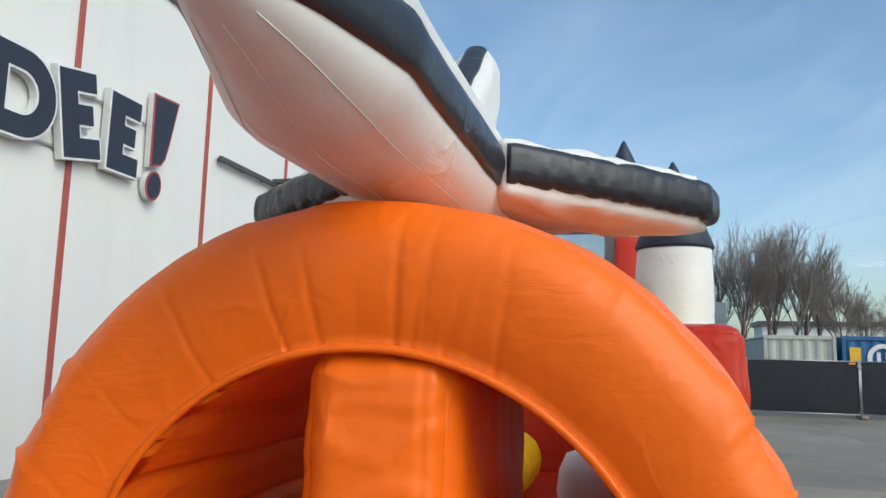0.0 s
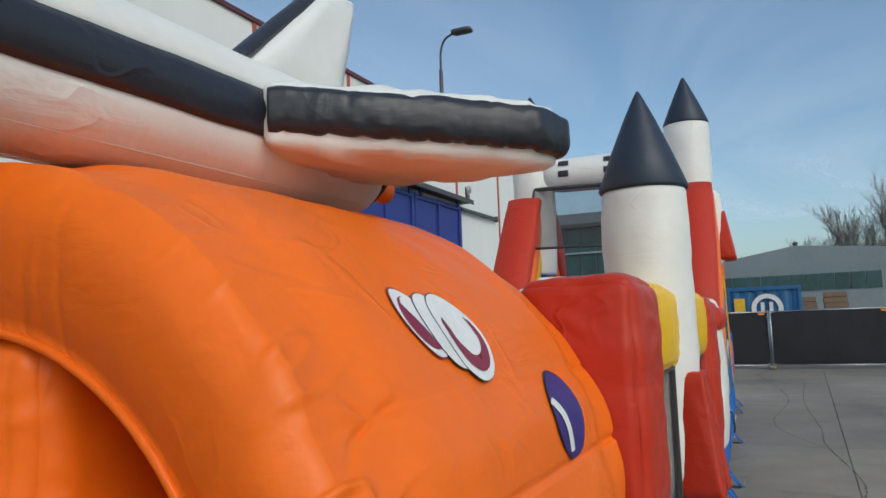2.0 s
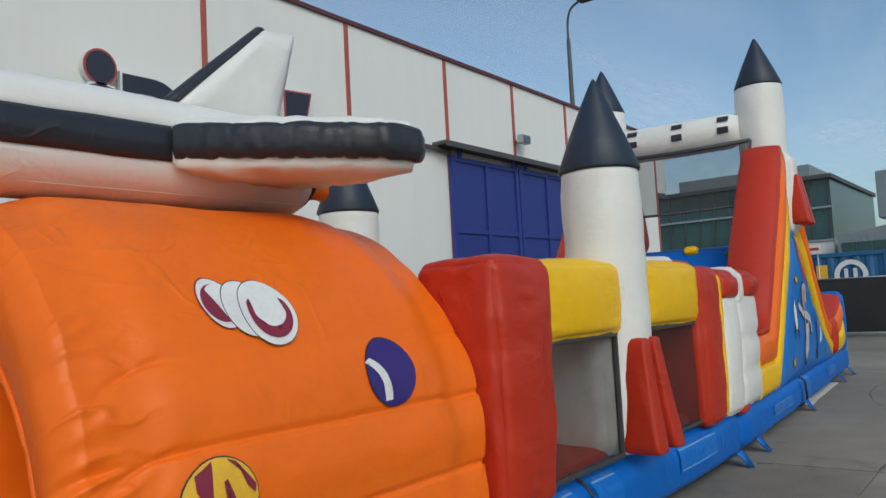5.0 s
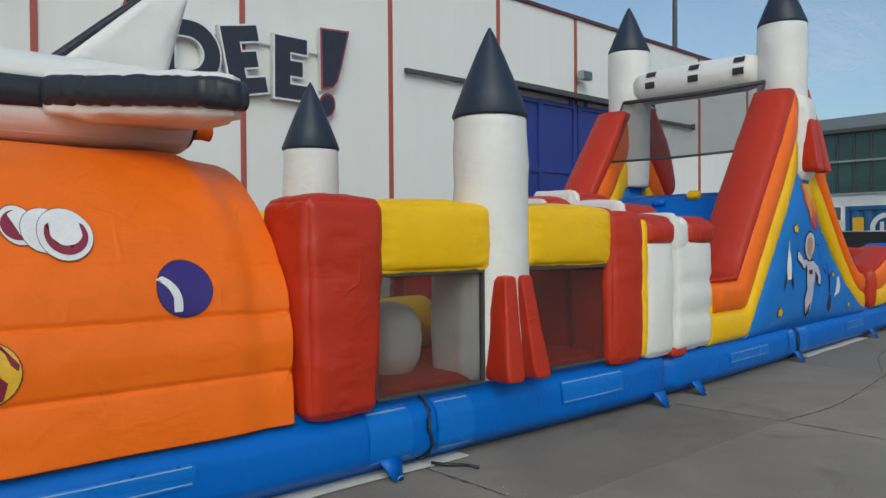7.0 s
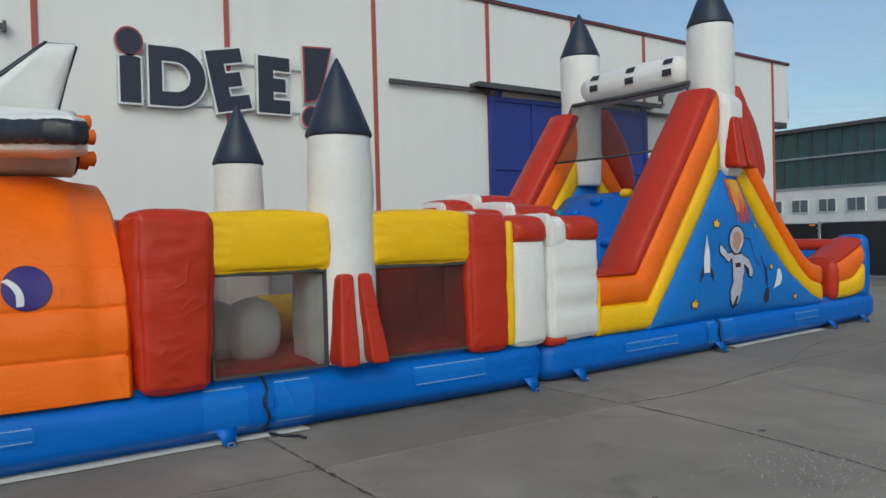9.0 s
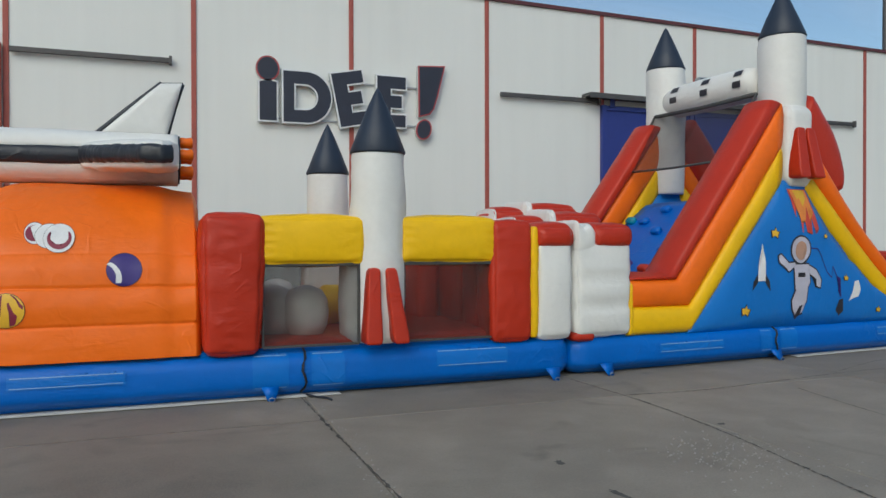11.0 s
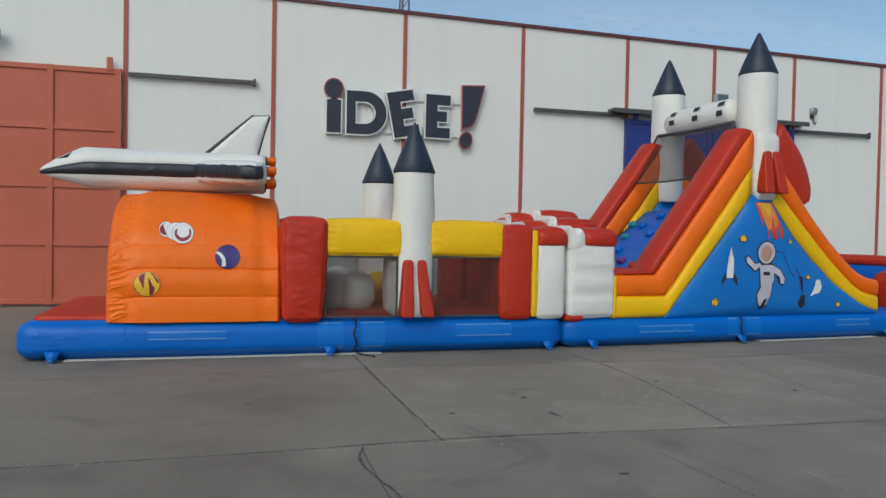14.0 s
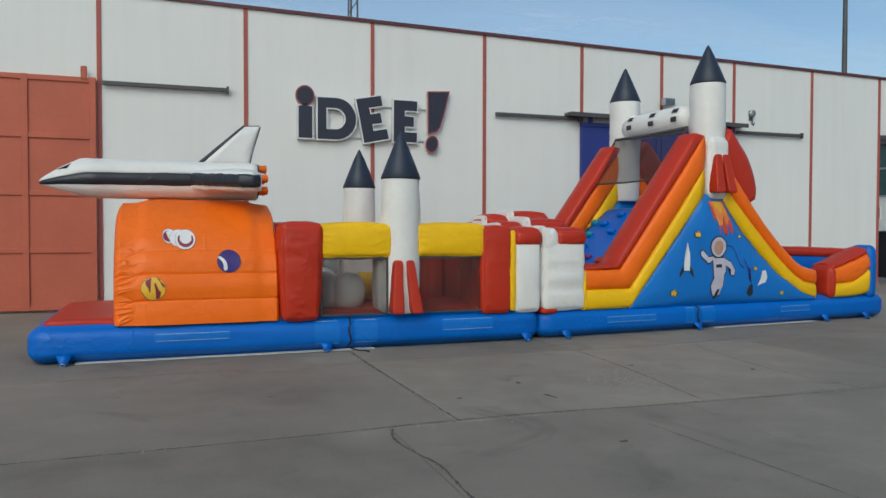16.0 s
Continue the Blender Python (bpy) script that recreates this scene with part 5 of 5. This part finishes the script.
hall = thing("long_hall", "long pale hall with dark green glazed upper storey", "building")
part("body", box((61.5, 9.5, 0), (80, 60, 4.7)), PALE_RENDER, hall, smooth=False)
part("upper_storey", box((61.7, 9.5, 4.7), (80, 60, 9.3)), GREEN_GLASS, hall, smooth=False)
part("roof_edge", box((61.3, 9.3, 9.3), (80.2, 60.2, 9.6)), STEEL_DARK, hall, smooth=False)
part("storey_band", box((61.4, 9.4, 4.65), (61.7, 60, 4.8)), CONT_GREY, hall, smooth=False)
part("storey_band", box((61.5, 9.4, 7.1), (61.7, 60, 7.25)), CONT_GREY, hall, smooth=False)
for k in range(42):
    part("mullion", box((61.6, 9.6 + 1.2 * k, 4.8), (61.7, 9.68 + 1.2 * k, 9.3)), STEEL_DARK, hall, smooth=False)
part("plant_room", box((65, 11.5, 9.6), (74, 22, 11.0)), GREY_CLAD, hall, smooth=False)
for k in range(18):
    y = 12.08 + 2.25 * k
    wdw = part("window", box((61.40, y, 2.72), (61.5, y + 1.45, 3.84)), PRINT_WHITE, hall, smooth=False)
    for a, b in ((0.08, 0.68), (0.76, 1.37)):
        part("pane", box((61.37, y + a, 2.80), (61.40, y + b, 3.76)), PANE, wdw, smooth=False)
tank = thing("roof_tank", "dark box-shaped tank on a far roof", "tank")
part("case", box((62, 4.4, 6.0), (64, 6.6, 9.4), 0.1), GREY_CLAD, tank, smooth=False)
part("vent_pipe", tube([(63, 5.5, 9.4), (63, 5.5, 10.3)], 0.12, 8), STEEL_DARK, tank)

lamp = thing("street_lamp", "tall grey street lamp with curved arm", "street lamp", pose(26.6, 11.45, 0))
part("mast", lathe([(0.13, 0), (0.11, 6), (0.075, 11.5), (0.07, 11.6)], (0, 0, 0), 12, 0), STEEL_DARK, lamp)
part("arm", tube(smooth_line([(0, 0, 11.5), (0, -0.02, 12.3), (-0.08, -0.25, 12.75), (-0.2, -0.75, 12.9)], 5), 0.045, 8), STEEL_DARK, lamp)
part("head", pillow((-0.42, -1.45, 12.80), (0.0, -0.65, 12.98), 0.08, 0.02, 6, 0.0), STEEL_DARK, lamp)


def bare_tree(x, y, h, seed, group="bare trees behind the yard"):
    rng = random.Random(seed)
    t = thing("bare_tree", "tall leafless winter tree with fine twigs", "tree", pose(x, y, 0), group=group)
    trunk, crown = bmesh.new(), bmesh.new()

    def limb(bm, a, d, length, r, level):
        pts = [a]
        for k in range(4):
            d = (d + Vector((rng.uniform(-1, 1), rng.uniform(-1, 1), rng.uniform(-0.2, 0.5))) * 0.16).normalized()
            pts.append(pts[-1] + d * length / 4)
        segs = 6 if level == 0 else 4 if level == 1 else 3
        rings = []
        u = d.orthogonal().normalized()
        w = d.cross(u)
        for k, p in enumerate(pts):
            q = r * (1 - 0.62 * k / 4)
            rings.append([bm.verts.new(p + q * (math.cos(2 * math.pi * i / segs) * u + math.sin(2 * math.pi * i / segs) * w)) for i in range(segs)])
        for p, q in zip(rings, rings[1:]):
            for i in range(segs):
                bm.faces.new((p[i], p[(i + 1) % segs], q[(i + 1) % segs], q[i]))
        if level >= 4:
            return
        for _ in range((10, 7, 5, 4)[level]):
            f = rng.uniform(0.3 if level else 0.45, 1.0)
            i = min(3, int(f * 4))
            p = pts[i].lerp(pts[i + 1], f * 4 - i)
            az = rng.uniform(0, 6.28)
            side = (math.cos(az) * u + math.sin(az) * w)
            nd = (d * 0.9 + side * rng.uniform(0.3, 0.65) + Vector((0, 0, 0.42))).normalized()
            limb(crown, p, nd, length * rng.uniform(0.45, 0.72), max(0.012, r * 0.45), level + 1)

    limb(trunk, Vector((0, 0, 0)), Vector((0, 0, 1)), h * 0.55, h * 0.017, 0)
    part("trunk", trunk, BARK, t)
    part("crown", crown, TWIG, t)
    return t


for k, (x, y, h) in enumerate(((70, -9.0, 12.6), (72, -11.2, 13.4), (71, -13.4, 13.2), (74, -7.4, 12.2), (73, -15.6, 11.8), (76, -12.4, 14.0), (72, -17.6, 9.8), (74, -5.2, 10.6), (75, -3.2, 9.0), (73, -19.6, 8.2), (77, -9.8, 14.0), (76, -14.6, 13.0), (75, -1.4, 8.0), (74, -22.4, 7.6))):
    bare_tree(x, y, h * 0.92, 11 + k)
far = thing("far_terrace", "long low pale building beyond the trees", "building")
part("body", box((105, -60, 0), (112, -16, 6.2)), PALE_RENDER, far, smooth=False)
part("roof", box((104.5, -60.5, 6.2), (112.5, -15.5, 6.8)), STEEL_DARK, far, smooth=False)
for k in range(12):
    part("window", box((104.9, -58 + 3.4 * k, 3.2), (105, -56.2 + 3.4 * k, 4.8)), PANE, far, smooth=False)
mast = thing("lattice_mast", "thin lattice radio mast behind the roof", "mast", pose(13.2, 36, 0))
for a in ((-0.35, -0.3), (0.35, -0.3), (0, 0.35)):
    part("leg", tube([(a[0], a[1], 0), (a[0] * 0.7, a[1] * 0.7, 24)], 0.06, 6), STEEL_DARK, mast)
for k in range(24):
    z = 1 + k
    part("brace", tube([(-0.33, -0.28, z), (0.33, -0.28, z + 1)], 0.03, 4), STEEL_DARK, mast)

# ---- thin high cloud ----
m, t, p = nodes("thin_cloud")
co = t.nodes.new("ShaderNodeTexCoord").outputs["Object"]
mp = t.nodes.new("ShaderNodeMapping")
mp.inputs["Scale"].default_value = (0.00045, 0.0012, 1)
t.links.new(co, mp.inputs[0])
n = noise_out(t, mp.outputs[0], 1.3, 7, 0.7, 0.62)
fac = mathn(t, "MINIMUM", mathn(t, "MAXIMUM", mathn(t, "MULTIPLY", mathn(t, "SUBTRACT", n, 0.405), 1.3), 0.0), 0.5)
tr, tl, mx = t.nodes.new("ShaderNodeBsdfTransparent"), t.nodes.new("ShaderNodeBsdfTranslucent"), t.nodes.new("ShaderNodeMixShader")
tl.inputs[0].default_value = (0.9, 0.93, 0.97, 1)
t.links.new(fac, mx.inputs[0])
t.links.new(tr.outputs[0], mx.inputs[1])
t.links.new(tl.outputs[0], mx.inputs[2])
t.links.new(mx.outputs[0], t.nodes["Material Output"].inputs[0])
bm = bmesh.new()
for x, y in ((-4500, -4500), (4500, -4500), (4500, 4500), (-4500, 4500)):
    bm.verts.new((x, y, 520))
bm.faces.new(bm.verts)
cl = tagged(part("backdrop", bm, m, smooth=False), "thin streaked high cloud in a blue sky", "sky", kind="structure")
cl.visible_shadow = False

# ---- concrete slabs of the yard ----
def slab_mesh(w, d):
    bm = box((-w / 2 + 0.004, -d / 2 + 0.004, -0.16), (w / 2 - 0.004, d / 2 - 0.004, 0.0))
    es = [e for e in bm.edges if all(v.co.z > -0.01 for v in e.verts)]
    bmesh.ops.bevel(bm, geom=es, offset=0.006, segments=1, affect="EDGES")
    me = bpy.data.meshes.new("slab")
    bm.to_mesh(me)
    bm.free()
    me.materials.append(SLAB)
    return me


slab_me = slab_mesh(3.0, 3.2)
wide_me = slab_mesh(9.0, 3.2)
rng = random.Random(5)
for i in (-5, -2, 1, 2, 3, 4, 5, 6, 7, 8):
    for j in range(-5, 4):
        off = -0.62 if j <= -2 else 0.0
        wide = 3.0 if i < 1 else 0.0
        s = new("slab", wide_me if i < 1 else slab_me)
        s.parent = ground
        s.matrix_basis = pose(1.84 + 3.0 * i + 1.5 + wide + off, -1.07 + 3.2 * j + 1.6, -0.001 - 0.0025 * rng.random(), 0.03 * (rng.random() - 0.5), 0.03 * (rng.random() - 0.5), 0.25 * (rng.random() - 0.5))


# ---- worn joints and cracks ----
def crack(points, w0, seed):
    rng = random.Random(seed)
    line = smooth_line(points, 36, True)
    bm = bmesh.new()
    rows = []
    for i, p in enumerate(line):
        q = line[min(i + 1, len(line) - 1)] - line[max(i - 1, 0)]
        n = Vector((-q.y, q.x)).normalized()
        c = p + n * rng.uniform(-0.007, 0.007)
        w = w0 * rng.uniform(0.15, 1.5) * (1 if rng.random() > 0.12 else 2.0)
        rows.append([bm.verts.new((*(c + n * k), 0.0016)) for k in (-w, w)])
    for a, b in zip(rows, rows[1:]):
        bm.faces.new((a[0], a[1], b[1], b[0]))
    part("crack", bm, JOINT, ground, smooth=False)


for k, (pts, w) in enumerate((
        ([(4.80, 0.1), (4.82, -1.5), (4.85, -2.8), (4.88, -4.25)], 0.008),
        ([(4.24, -4.3), (4.16, -4.6), (4.20, -5.0), (4.28, -5.4), (4.26, -5.9), (4.2, -7.4)], 0.008),
        ([(7.78, 0.0), (7.82, -0.8), (7.85, -1.4), (7.80, -2.2), (7.72, -2.9), (7.6, -3.6), (7.5, -4.3)], 0.007),
        ([(0.5, -4.32), (3.2, -4.29), (4.9, -4.21), (6.0, -4.24), (7.2, -4.34), (8.7, -4.40), (10.1, -4.44), (12.0, -4.5)], 0.007),
        ([(1.0, -1.12), (3.1, -1.06), (4.8, -1.06)], 0.003),
        ([(7.85, -1.06), (8.9, -1.12), (11.1, -0.85), (12.5, -0.82), (16, -0.6), (20, -0.6)], 0.006),
        ([(9.75, -1.4), (9.55, -2.3), (9.42, -3.4), (9.52, -4.4)], 0.005),
        ([(6.42, -4.9), (6.48, -5.6), (6.55, -6.3), (6.6, -7.2)], 0.004),
        ([(10.9, -0.8), (13, -0.2), (17, -0.3), (23, 0.6)], 0.005))):
    crack(pts, w, 40 + k)


# ---- crumbled edges, dark spots and grit on the concrete ----
def worn_spot(x, y, rx, ry, turn, material, seed):
    rng = random.Random(seed)
    bm = bmesh.new()
    c, q = math.cos(radians(turn)), math.sin(radians(turn))
    n = 22
    edge = []
    for i in range(n):
        a = 2 * math.pi * i / n
        k = rng.uniform(0.55, 1.15)
        u, v = rx * k * math.cos(a), ry * k * math.sin(a)
        edge.append(bm.verts.new((x + c * u - q * v, y + q * u + c * v, 0.0012)))
    mid = bm.verts.new((x, y, 0.0022))
    for i in range(n):
        bm.faces.new((edge[i], edge[(i + 1) % n], mid))
    part("worn_spot", bm, material, ground, smooth=False)


for k, (x, y, rx, ry, turn) in enumerate(((6.11, -2.89, 0.07, 0.035, 80), (6.13, -3.6, 0.13, 0.03, 95), (7.93, -2.38, 0.05, 0.03, 10), (5.2, -3.4, 0.05, 0.03, 30), (3.4, -2.7, 0.05, 0.02, 0), (9.2, -3.1, 0.06, 0.03, 60), (5.9, -5.3, 0.06, 0.03, 20))):
    worn_spot(x, y, rx, ry, turn, SPOT, 70 + k)
grit = bmesh.new()
rng = random.Random(8)
for k in range(420):
    u = rng.random()
    x, y = (7.38 + 0.55 * rng.gauss(0, 0.5), -3.15 + 0.75 * rng.gauss(0, 0.5)) if u < 0.5 else (4.84 + rng.gauss(0, 0.05), -4.2 * rng.random()) if u < 0.7 else (rng.uniform(1, 10), -4.3 + rng.gauss(0, 0.06))
    r = rng.uniform(0.004, 0.012)
    top = grit.verts.new((x, y, 0.75 * r))
    ring = [grit.verts.new((x + r * rng.uniform(0.7, 1.3) * math.cos(2.1 * i), y + r * rng.uniform(0.7, 1.3) * math.sin(2.1 * i), -0.001)) for i in range(3)]
    for i in range(3):
        grit.faces.new((ring[i], ring[(i + 1) % 3], top))
tagged(part("grit", grit, GRIT, ground, smooth=False), "pale crumbled concrete grit", kind="stuff")
